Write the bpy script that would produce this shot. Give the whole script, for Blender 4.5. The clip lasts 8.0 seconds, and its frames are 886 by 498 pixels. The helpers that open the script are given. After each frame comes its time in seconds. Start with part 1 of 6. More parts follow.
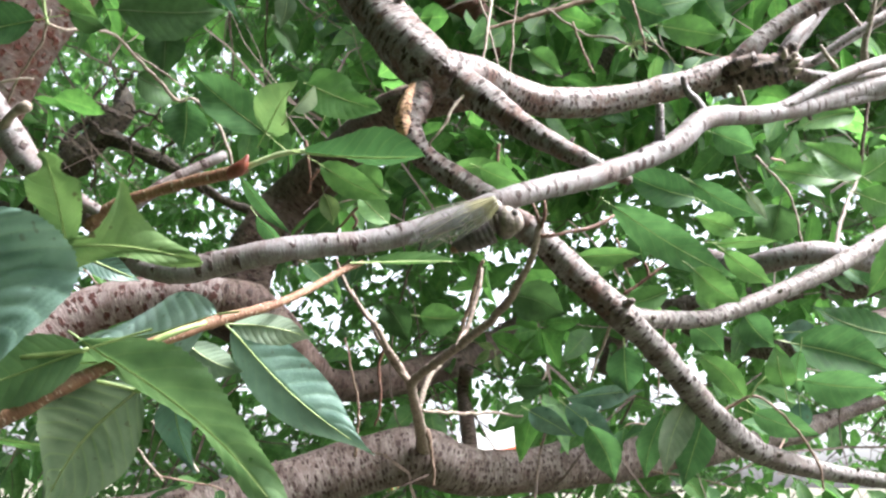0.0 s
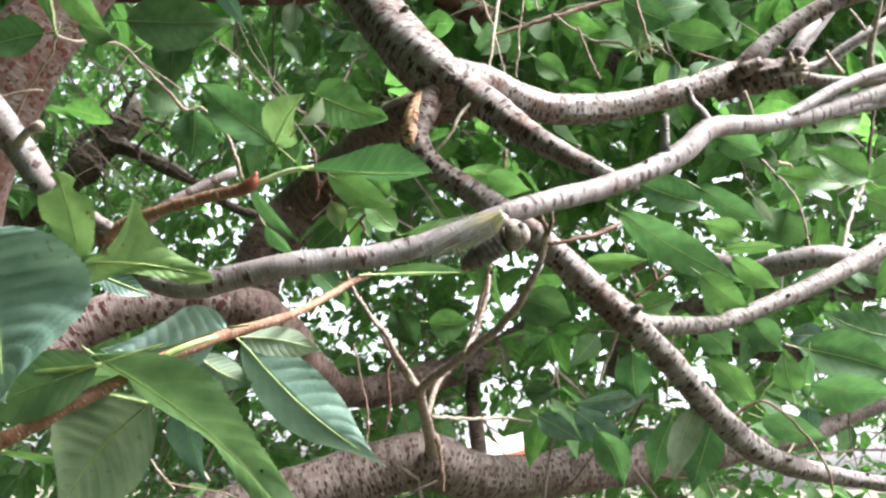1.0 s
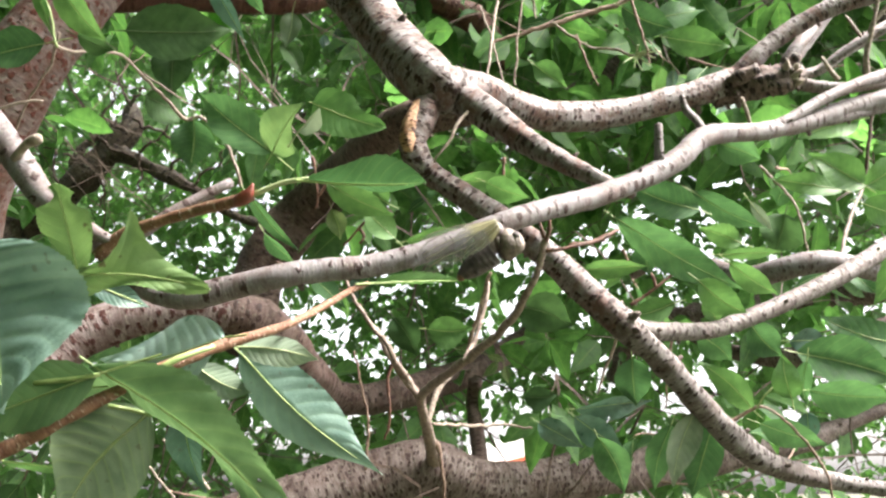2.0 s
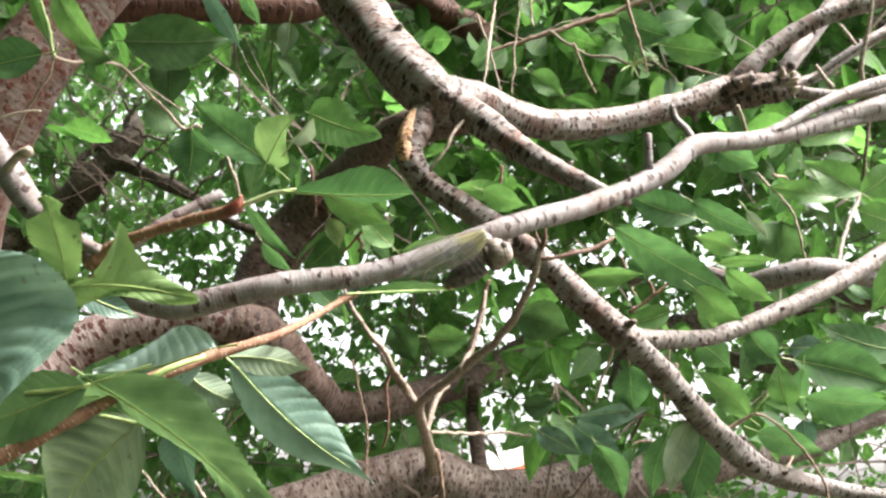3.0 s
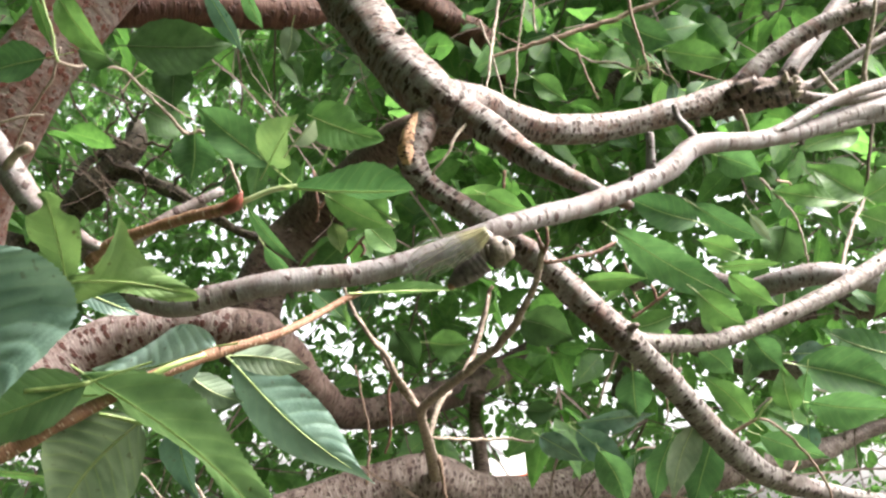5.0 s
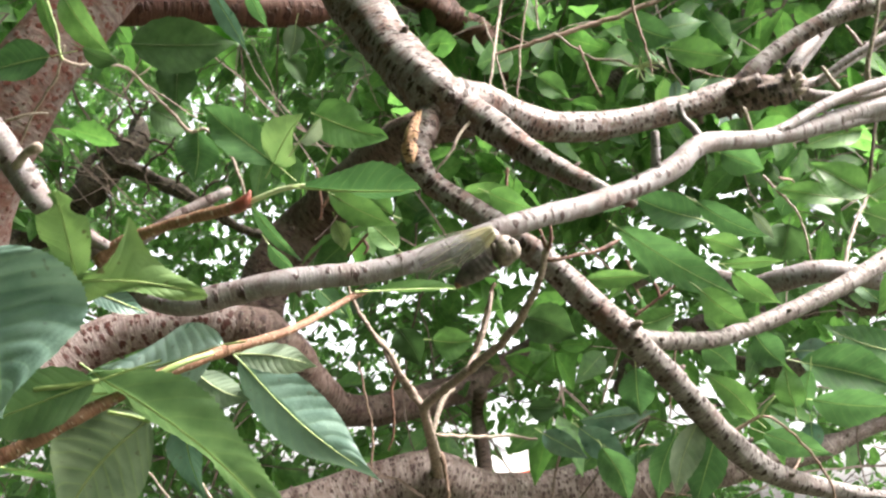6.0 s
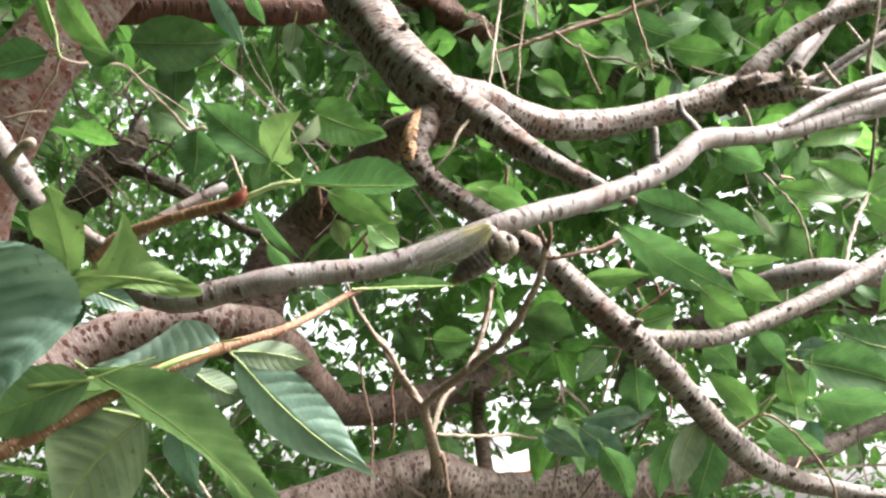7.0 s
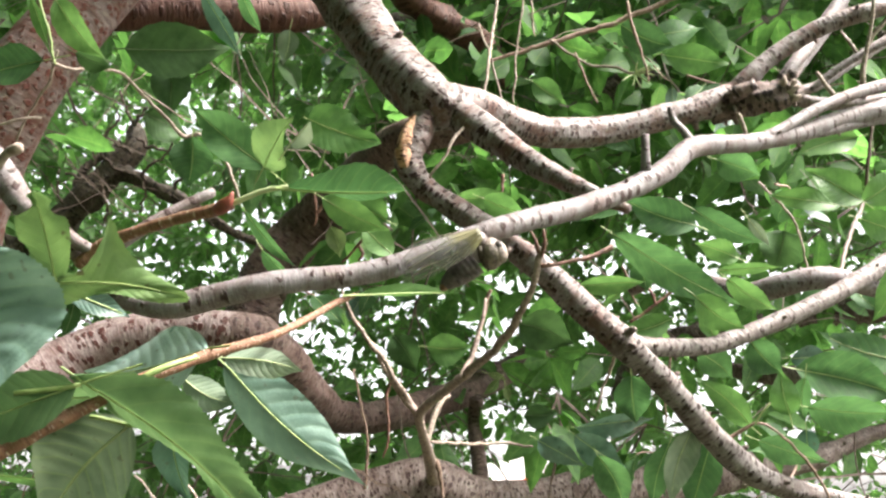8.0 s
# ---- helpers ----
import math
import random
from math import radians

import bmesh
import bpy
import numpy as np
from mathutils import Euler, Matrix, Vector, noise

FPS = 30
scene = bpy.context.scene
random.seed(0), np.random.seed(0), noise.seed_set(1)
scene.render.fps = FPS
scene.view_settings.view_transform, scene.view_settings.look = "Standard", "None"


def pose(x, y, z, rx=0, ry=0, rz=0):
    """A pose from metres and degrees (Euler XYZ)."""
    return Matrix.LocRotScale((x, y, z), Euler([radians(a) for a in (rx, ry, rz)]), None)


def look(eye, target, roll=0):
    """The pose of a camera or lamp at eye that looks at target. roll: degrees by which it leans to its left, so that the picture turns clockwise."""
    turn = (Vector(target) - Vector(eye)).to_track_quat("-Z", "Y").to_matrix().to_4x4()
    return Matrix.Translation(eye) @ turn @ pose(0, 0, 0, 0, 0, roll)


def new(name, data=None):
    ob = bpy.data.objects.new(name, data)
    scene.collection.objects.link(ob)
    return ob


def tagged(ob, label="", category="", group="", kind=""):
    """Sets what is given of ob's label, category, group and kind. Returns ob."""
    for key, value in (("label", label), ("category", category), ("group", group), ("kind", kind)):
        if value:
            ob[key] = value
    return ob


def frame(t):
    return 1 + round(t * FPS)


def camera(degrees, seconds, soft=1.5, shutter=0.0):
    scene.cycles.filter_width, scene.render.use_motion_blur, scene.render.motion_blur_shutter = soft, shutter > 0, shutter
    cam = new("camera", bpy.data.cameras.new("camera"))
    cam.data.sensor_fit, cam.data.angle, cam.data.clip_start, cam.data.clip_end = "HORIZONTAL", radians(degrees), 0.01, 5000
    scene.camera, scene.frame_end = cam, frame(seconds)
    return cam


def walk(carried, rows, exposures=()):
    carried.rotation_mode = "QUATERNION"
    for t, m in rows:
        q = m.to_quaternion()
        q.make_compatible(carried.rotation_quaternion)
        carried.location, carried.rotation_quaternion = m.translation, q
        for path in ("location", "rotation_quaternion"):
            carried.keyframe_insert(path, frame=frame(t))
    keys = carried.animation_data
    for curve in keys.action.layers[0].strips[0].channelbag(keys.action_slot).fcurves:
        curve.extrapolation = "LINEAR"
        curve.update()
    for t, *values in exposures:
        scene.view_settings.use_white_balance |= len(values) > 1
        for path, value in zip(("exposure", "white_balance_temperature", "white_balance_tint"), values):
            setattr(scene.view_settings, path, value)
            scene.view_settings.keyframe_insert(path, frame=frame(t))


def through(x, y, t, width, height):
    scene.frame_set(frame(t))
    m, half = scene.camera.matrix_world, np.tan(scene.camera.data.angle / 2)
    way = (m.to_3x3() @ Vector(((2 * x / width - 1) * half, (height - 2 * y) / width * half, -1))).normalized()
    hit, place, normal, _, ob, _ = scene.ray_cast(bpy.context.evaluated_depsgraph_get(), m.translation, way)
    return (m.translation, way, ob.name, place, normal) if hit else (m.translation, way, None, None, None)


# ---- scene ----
# The camera: held in the hand a little above the eye's height, looking up into the tree.
cam = camera(50, 8.0, soft=2.5)
PATH = [
    (0, pose(-0.00727, 0.01203, 1.59782, 103.781, -0.679, -0.957)),
    (0.5, pose(-0.00802, 0.00905, 1.59939, 103.849, -0.550, -0.614)),
    (1, pose(-0.00728, 0.00648, 1.60110, 103.983, -0.367, -0.402)),
    (1.5, pose(-0.00709, 0.00484, 1.60145, 104.153, -0.178, -0.347)),
    (3, pose(0.00154, -0.00033, 1.60213, 104.806, 0.034, -0.112)),
    (3.5, pose(0.00000, -0.00000, 1.60000, 105.000, -0.000, 0.000)),
    (4, pose(0.00038, 0.00247, 1.59839, 105.196, -0.052, 0.045)),
    (4.5, pose(0.00312, 0.00377, 1.59798, 105.331, -0.038, 0.045)),
    (6, pose(0.00006, 0.00045, 1.59818, 105.119, -0.038, 0.160)),
    (6.5, pose(0.00158, 0.00195, 1.59833, 105.050, -0.030, 0.241)),
    (7, pose(0.00172, 0.00406, 1.59746, 105.112, 0.001, 0.224)),
    (7.5, pose(0.00367, 0.00533, 1.59722, 105.311, -0.099, 0.158)),
    (8, pose(0.00589, 0.00551, 1.59736, 105.573, -0.123, 0.065)),
]
walk(cam, PATH, exposures=[(0, 3.5, 6080, 13.5), (0.5, 3.5, 6080, 13.5), (1.0, 3.5, 6260, 13.5), (1.5, 3.5, 6470, 13.5), (3.0, 3.5, 6680, 13.5), (8, 3.5, 6680, 13.5)])
# World and light: a bright, thinly clouded summer sky, seen from under a cherry tree.
world = bpy.data.worlds.new("sky")
scene.world = world
world.use_nodes = True
wn = world.node_tree.nodes
wl = world.node_tree.links
sky = wn.new("ShaderNodeTexSky")
sky.sky_type = "NISHITA"
sky.sun_disc = False
sky.sun_elevation = radians(53)
sky.sun_rotation = radians(100)
sky.dust_density = 4.0
pale = wn.new("ShaderNodeHueSaturation")
pale.inputs["Saturation"].default_value = 0.25
wl.new(sky.outputs["Color"], pale.inputs["Color"])
wl.new(pale.outputs["Color"], wn["Background"].inputs["Color"])
wn["Background"].inputs["Strength"].default_value = 0.061

sun_data = bpy.data.lights.new("sun", "SUN")
sun_data.energy = 3.4
sun_data.angle = radians(36)
sun_data.color = (1.0, 0.96, 0.9)
sun = new("sun", sun_data)
sun.matrix_basis = look((5.5, 0.1, 8.6), (0.3, 1.0, 1.6))


# ---- materials ----
def ramp(nodes, stops):
    r = nodes.new("ShaderNodeValToRGB")
    els = r.color_ramp.elements
    while len(els) < len(stops):
        els.new(0.5)
    for e, (p, c) in zip(els, stops):
        e.position, e.color = p, (*c, 1)
    return r


def math_node(nodes, links, op, a, b=None, c=None):
    n = nodes.new("ShaderNodeMath")
    n.operation = op
    for i, v in enumerate((a, b, c)):
        if v is None:
            continue
        if isinstance(v, (int, float)):
            n.inputs[i].default_value = v
        else:
            links.new(v, n.inputs[i])
    return n.outputs[0]


def mix_colour(nodes, links, fac, a, b, blend="MIX"):
    n = nodes.new("ShaderNodeMix")
    n.data_type, n.blend_type = "RGBA", blend
    for sock, v in ((n.inputs[0], fac), (n.inputs[6], a), (n.inputs[7], b)):
        if isinstance(v, (int, float)):
            sock.default_value = v
        elif isinstance(v, tuple):
            sock.default_value = (*v, 1)
        else:
            links.new(v, sock)
    return n.outputs[2]


def bark(name, light, dark, mark, cells, cover, ring, lichen=0.25, old=(0.1, 0.05, 0.04), worn=0.0):
    """Cherry bark: pale skin, dark lenticels drawn out round the stem, fine rings, patches of lichen. UV is in metres."""
    m = bpy.data.materials.new(name)
    m.use_nodes = True
    n, l = m.node_tree.nodes, m.node_tree.links
    bs = n["Principled BSDF"]
    uv = n.new("ShaderNodeUVMap")
    # skin colour at two scales, drawn out round the stem
    co = n.new("ShaderNodeTexCoord")
    mp0 = n.new("ShaderNodeMapping")
    mp0.inputs["Scale"].default_value = (ring * 0.07, ring * 0.16, 1)
    l.new(uv.outputs["UV"], mp0.inputs["Vector"])
    big = n.new("ShaderNodeTexNoise")
    big.inputs["Scale"].default_value = 1.0
    big.inputs["Detail"].default_value = 10
    big.inputs["Roughness"].default_value = 0.68
    l.new(mp0.outputs["Vector"], big.inputs["Vector"])
    tone = ramp(n, ((0.34, dark), (0.52, light)))
    l.new(big.outputs["Fac"], tone.inputs["Fac"])
    # fine rings round the stem
    mp = n.new("ShaderNodeMapping")
    mp.inputs["Scale"].default_value = (ring * 0.15, ring, 1)
    l.new(uv.outputs["UV"], mp.inputs["Vector"])
    fine = n.new("ShaderNodeTexNoise")
    fine.inputs["Scale"].default_value = 1.0
    fine.inputs["Detail"].default_value = 5
    l.new(mp.outputs["Vector"], fine.inputs["Vector"])
    rings = ramp(n, ((0.35, (0.45, 0.42, 0.4)), (0.6, (1, 1, 1))))
    l.new(fine.outputs["Fac"], rings.inputs["Fac"])
    skin = mix_colour(n, l, 0.4 if ring > 800 else 0.7, tone.outputs["Color"], rings.outputs["Color"], "MULTIPLY")
    # brown patches of older bark
    if worn > 0:
        age = n.new("ShaderNodeTexNoise")
        age.inputs["Scale"].default_value = 28
        age.inputs["Detail"].default_value = 9
        age.inputs["Roughness"].default_value = 0.72
        l.new(co.outputs["Object"], age.inputs["Vector"])
        ar = ramp(n, ((0.46, (0, 0, 0)), (0.6, (1, 1, 1))))
        l.new(age.outputs["Fac"], ar.inputs["Fac"])
        skin = mix_colour(n, l, math_node(n, l, "MULTIPLY", ar.outputs["Color"], worn), skin, old)
    # lenticels
    mp2 = n.new("ShaderNodeMapping")
    mp2.inputs["Scale"].default_value = (cells * 0.5, cells, 1)
    l.new(uv.outputs["UV"], mp2.inputs["Vector"])
    warp = n.new("ShaderNodeTexNoise")
    warp.inputs["Scale"].default_value = 2.2
    l.new(mp2.outputs["Vector"], warp.inputs["Vector"])
    moved = n.new("ShaderNodeVectorMath")
    moved.operation = "MULTIPLY_ADD"
    moved.inputs[1].default_value = (0.9, 0.8, 0.0)
    l.new(warp.outputs["Color"], moved.inputs[0])
    l.new(mp2.outputs["Vector"], moved.inputs[2])
    vor = n.new("ShaderNodeTexVoronoi")
    vor.voronoi_dimensions = "2D"
    vor.inputs["Scale"].default_value = 1.0
    l.new(moved.outputs[0], vor.inputs["Vector"])
    # each cell its own size of mark
    sep = n.new("ShaderNodeSeparateColor")
    l.new(vor.outputs["Color"], sep.inputs["Color"])
    limit = math_node(n, l, "MULTIPLY_ADD", sep.outputs[0], cover, cover * 0.15)
    gap = math_node(n, l, "SUBTRACT", limit, vor.outputs["Distance"])
    spot = math_node(n, l, "MULTIPLY", gap, 9.0)
    clampn = n.new("ShaderNodeClamp")
    l.new(spot, clampn.inputs["Value"])
    vor2 = n.new("ShaderNodeTexVoronoi")
    vor2.voronoi_dimensions = "2D"
    vor2.inputs["Scale"].default_value = 2.7
    l.new(moved.outputs[0], vor2.inputs["Vector"])
    small = n.new("ShaderNodeMath")
    small.operation = "LESS_THAN"
    small.inputs[1].default_value = cover * 0.45
    l.new(vor2.outputs["Distance"], small.inputs[0])
    skin = mix_colour(n, l, math_node(n, l, "MULTIPLY", small.outputs[0], 0.4), skin, mark)
    col = mix_colour(n, l, clampn.outputs[0], skin, mark)
    # lichen and grime
    lich = n.new("ShaderNodeTexNoise")
    lich.inputs["Scale"].default_value = ring * 0.5
    lich.inputs["Detail"].default_value = 8
    lich.inputs["Roughness"].default_value = 0.7
    l.new(co.outputs["Object"], lich.inputs["Vector"])
    lr = ramp(n, ((0.56, (0, 0, 0)), (0.66, (1, 1, 1))))
    l.new(lich.outputs["Fac"], lr.inputs["Fac"])
    amount = math_node(n, l, "MULTIPLY", lr.outputs["Color"], lichen)
    col = mix_colour(n, l, amount, col, (0.32, 0.34, 0.27))
    l.new(col, bs.inputs["Base Color"])
    bs.inputs["Roughness"].default_value = 0.66
    bs.inputs["Specular IOR Level"].default_value = 0.25
    h = math_node(n, l, "MULTIPLY_ADD", fine.outputs["Fac"], 0.6, math_node(n, l, "MULTIPLY", clampn.outputs[0], 0.7))
    bp = n.new("ShaderNodeBump")
    bp.inputs["Strength"].default_value = 1.0
    bp.inputs["Distance"].default_value = 0.6 / ring
    l.new(h, bp.inputs["Height"])
    l.new(bp.outputs["Normal"], bs.inputs["Normal"])
    return m


def leaf_material(name, low, high, per_island=False, gloss=0.45, glow=0.42, spots=0.0, holes=0.0, veins=0.22, shine=0.35, through=(1.25, 1.3, 1.05), rib=0.3):
    """Cherry leaf: lamina with a pale midrib and side veins, waxy, letting light through."""
    m = bpy.data.materials.new(name)
    m.use_nodes = True
    n, l = m.node_tree.nodes, m.node_tree.links
    bs = n["Principled BSDF"]
    out = n["Material Output"]
    uv = n.new("ShaderNodeUVMap")
    xy = n.new("ShaderNodeSeparateXYZ")
    l.new(uv.outputs["UV"], xy.inputs["Vector"])
    across = math_node(n, l, "ABSOLUTE", xy.outputs[0])
    if per_island:
        rnd = n.new("ShaderNodeNewGeometry").outputs["Random Per Island"]
    else:
        rnd = n.new("ShaderNodeObjectInfo").outputs["Random"]
    base = mix_colour(n, l, rnd, low, high)
    # side veins sweep forward from the midrib
    co = n.new("ShaderNodeTexCoord")
    drift = n.new("ShaderNodeTexNoise")
    drift.inputs["Scale"].default_value = 30
    drift.inputs["Detail"].default_value = 3
    l.new(co.outputs["Object"], drift.inputs["Vector"])
    lean = math_node(n, l, "MULTIPLY_ADD", math_node(n, l, "POWER", across, 1.5), -0.17, xy.outputs[1])
    lean = math_node(n, l, "MULTIPLY_ADD", drift.outputs["Fac"], 0.09, lean)
    wave = math_node(n, l, "FRACT", math_node(n, l, "MULTIPLY", lean, 10.0))
    tri = math_node(n, l, "ABSOLUTE", math_node(n, l, "SUBTRACT", wave, 0.5))
    side = n.new("ShaderNodeMapRange")
    l.new(tri, side.inputs["Value"])
    side.inputs["From Min"].default_value = 0.1
    side.inputs["From Max"].default_value = 0.0
    side = math_node(n, l, "MULTIPLY", side.outputs["Result"], veins)
    mid = math_node(n, l, "LESS_THAN", across, 0.035)
    vein = math_node(n, l, "MAXIMUM", side, mid)
    tex = n.new("ShaderNodeTexNoise")
    tex.inputs["Scale"].default_value = 60
    tex.inputs["Detail"].default_value = 5
    l.new(co.outputs["Object"], tex.inputs["Vector"])
    mott = ramp(n, ((0.3, (0.6, 0.66, 0.62)), (0.7, (1.25, 1.2, 1.15))))
    l.new(tex.outputs["Fac"], mott.inputs["Fac"])
    lam = mix_colour(n, l, 1.0, base, mott.outputs["Color"], "MULTIPLY")
    col = mix_colour(n, l, math_node(n, l, "MULTIPLY", vein, rib), lam, (0.26, 0.34, 0.13))
    if spots > 0:
        sp = n.new("ShaderNodeTexNoise")
        sp.inputs["Scale"].default_value = 160
        l.new(co.outputs["Object"], sp.inputs["Vector"])
        sr = ramp(n, ((0.66, (0, 0, 0)), (0.71, (1, 1, 1))))
        l.new(sp.outputs["Fac"], sr.inputs["Fac"])
        col = mix_colour(n, l, math_node(n, l, "MULTIPLY", sr.outputs["Color"], spots), col, (0.05, 0.035, 0.02))
    l.new(col, bs.inputs["Base Color"])
    worn = n.new("ShaderNodeMapRange")
    worn.inputs["From Min"].default_value = 0.35
    worn.inputs["From Max"].default_value = 0.65
    worn.inputs["To Min"].default_value = gloss * 0.8
    worn.inputs["To Max"].default_value = min(1, gloss * 1.6)
    l.new(tex.outputs["Fac"], worn.inputs["Value"])
    l.new(worn.outputs["Result"], bs.inputs["Roughness"])
    bs.inputs["Specular IOR Level"].default_value = shine
    h = math_node(n, l, "MULTIPLY_ADD", math_node(n, l, "SMOOTH_MIN", tri, 0.3, 0.1), 1.0, math_node(n, l, "MULTIPLY", tex.outputs["Fac"], 0.7))
    net = n.new("ShaderNodeTexVoronoi")
    net.feature = "DISTANCE_TO_EDGE"
    net.inputs["Scale"].default_value = 420
    l.new(co.outputs["Object"], net.inputs["Vector"])
    h = math_node(n, l, "MULTIPLY_ADD", math_node(n, l, "MINIMUM", net.outputs["Distance"], 0.25), 0.2, h)
    bp = n.new("ShaderNodeBump")
    bp.inputs["Strength"].default_value = 0.4
    bp.inputs["Distance"].default_value = 0.0016
    l.new(h, bp.inputs["Height"])
    l.new(bp.outputs["Normal"], bs.inputs["Normal"])
    tr = n.new("ShaderNodeBsdfTranslucent")
    warm = mix_colour(n, l, 1.0, col, through, "MULTIPLY")
    l.new(warm, tr.inputs["Color"])
    mx = n.new("ShaderNodeMixShader")
    mx.inputs[0].default_value = glow
    l.new(bs.outputs[0], mx.inputs[1])
    l.new(tr.outputs[0], mx.inputs[2])
    surface = mx.outputs[0]
    if holes > 0:
        # pinholes and gnawed windows
        hv = n.new("ShaderNodeTexVoronoi")
        hv.inputs["Scale"].default_value = 85
        l.new(co.outputs["Object"], hv.inputs["Vector"])
        hs = n.new("ShaderNodeSeparateColor")
        l.new(hv.outputs["Color"], hs.inputs["Color"])
        few = math_node(n, l, "MULTIPLY", math_node(n, l, "LESS_THAN", hs.outputs[0], holes), hs.outputs[1])
        gone = math_node(n, l, "LESS_THAN", hv.outputs["Distance"], math_node(n, l, "MULTIPLY", few, 0.17))
        clear = n.new("ShaderNodeBsdfTransparent")
        hx = n.new("ShaderNodeMixShader")
        l.new(gone, hx.inputs[0])
        l.new(surface, hx.inputs[1])
        l.new(clear.outputs[0], hx.inputs[2])
        surface = hx.outputs[0]
    l.new(surface, out.inputs["Surface"])
    return m


def plain(name, a, b, scale, rough=0.6, bump=0.3, metal=0.0):
    """A surface of two tones mottled at two scales, with a fine relief."""
    m = bpy.data.materials.new(name)
    m.use_nodes = True
    n, l = m.node_tree.nodes, m.node_tree.links
    bs = n["Principled BSDF"]
    co = n.new("ShaderNodeTexCoord")
    t1 = n.new("ShaderNodeTexNoise")
    t1.inputs["Scale"].default_value = scale
    t1.inputs["Detail"].default_value = 7
    l.new(co.outputs["Object"], t1.inputs["Vector"])
    r = ramp(n, ((0.33, a), (0.67, b)))
    l.new(t1.outputs["Fac"], r.inputs["Fac"])
    l.new(r.outputs["Color"], bs.inputs["Base Color"])
    bs.inputs["Roughness"].default_value = rough
    bs.inputs["Metallic"].default_value = metal
    bp = n.new("ShaderNodeBump")
    bp.inputs["Strength"].default_value = bump
    bp.inputs["Distance"].default_value = 0.3 / scale
    l.new(t1.outputs["Fac"], bp.inputs["Height"])
    l.new(bp.outputs["Normal"], bs.inputs["Normal"])
    return m


BARK_SILVER = bark("silver_bark", (0.19, 0.17, 0.172), (0.084, 0.05, 0.042), (0.02, 0.008, 0.006), 145, 0.43, 420, 0.3, (0.08, 0.036, 0.027), 0.85)
BARK_NEAR = bark("grey_twig_bark", (0.172, 0.158, 0.165), (0.098, 0.074, 0.073), (0.036, 0.019, 0.018), 200, 0.33, 900, 0.3, (0.1, 0.06, 0.052), 0.6)
# greyer copy of the silver bark, darkened for shade on the lower right limbs
BARK_GREY = bark("grey_limb_bark", (0.185, 0.166, 0.165), (0.066, 0.049, 0.044), (0.018, 0.009, 0.007), 170, 0.38, 420, 0.4, (0.06, 0.036, 0.03), 0.6)
BARK_OLD = bark("old_bark", (0.17, 0.137, 0.127), (0.045, 0.029, 0.024), (0.026, 0.012, 0.01), 150, 0.44, 260, 0.3, (0.06, 0.034, 0.028), 0.7)
BARK_RED = bark("red_brown_bark", (0.165, 0.126, 0.12), (0.072, 0.043, 0.038), (0.085, 0.024, 0.016), 90, 0.42, 160, 0.2, (0.09, 0.036, 0.026), 0.9)
BARK_BROWN = bark("brown_bark", (0.125, 0.086, 0.076), (0.045, 0.026, 0.021), (0.026, 0.011, 0.009), 110, 0.42, 300, 0.25, (0.05, 0.024, 0.019), 0.8)
BARK_SPOT = bark("spotted_bark", (0.2, 0.164, 0.16), (0.1, 0.068, 0.062), (0.045, 0.014, 0.011), 80, 0.42, 260, 0.2, (0.07, 0.03, 0.024), 0.5)
# red-brown bark darkened; the shade on these limbs is part of the colour
BARK_RUST = bark("rust_bark", (0.095, 0.042, 0.032), (0.05, 0.02, 0.015), (0.04, 0.014, 0.01), 70, 0.5, 200, 0.05)
BARK_DARK = bark("mossy_bark", (0.08, 0.06, 0.045), (0.03, 0.022, 0.016), (0.015, 0.01, 0.008), 60, 0.4, 240, 0.4)
BARK_KNOT = bark("knotted_bark", (0.14, 0.1, 0.09), (0.03, 0.017, 0.013), (0.012, 0.006, 0.005), 150, 0.5, 420, 0.15)
TWIG = plain("twig_skin", (0.1, 0.055, 0.04), (0.26, 0.18, 0.14), 220, 0.7, 0.5)
TWIG_GREY = plain("grey_brown_twig_skin", (0.09, 0.06, 0.046), (0.27, 0.21, 0.175), 240, 0.75, 0.8)
TWIG_RED = plain("red_twig_skin", (0.055, 0.022, 0.014), (0.16, 0.075, 0.05), 240, 0.65, 0.5)
TWIG_DARK = plain("dark_twig_skin", (0.028, 0.017, 0.012), (0.1, 0.066, 0.05), 240, 0.75, 0.5)
TWIG_PALE = plain("dry_twig_skin", (0.14, 0.1, 0.075), (0.31, 0.26, 0.22), 260, 0.75, 0.5)
SHOOT = bark("shoot_skin", (0.2, 0.105, 0.065), (0.125, 0.048, 0.028), (0.34, 0.25, 0.19), 420, 0.26, 700, 0.1)
BARE = bark("bare_wood", (0.4, 0.24, 0.145), (0.25, 0.12, 0.065), (0.06, 0.024, 0.015), 170, 0.42, 420, 0.25)
STALK_PALE = plain("pale_stalk", (0.3, 0.36, 0.18), (0.42, 0.48, 0.28), 200, 0.5, 0.2)
BUD = plain("bud_scales", (0.09, 0.016, 0.012), (0.2, 0.045, 0.025), 300, 0.5, 0.6)
# stalk green darkened, shade put into the colour
STALK_SHADE = plain("shaded_stalk", (0.04, 0.075, 0.025), (0.07, 0.11, 0.04), 200, 0.6, 0.2)
STALK = plain("green_stalk", (0.18, 0.26, 0.085), (0.28, 0.36, 0.14), 200, 0.45, 0.2)
LEAF = leaf_material("leaf", (0.037, 0.09, 0.037), (0.065, 0.145, 0.058), gloss=0.52, glow=0.36, holes=0.07, veins=0.34, shine=0.18)
# lighter copy of the leaf green: light on the near leaves put in the colour
LEAF_NEAR = leaf_material("near_leaf", (0.085, 0.155, 0.072), (0.1, 0.175, 0.082), gloss=0.4, glow=0.3, holes=0.08, veins=0.3, shine=0.4)
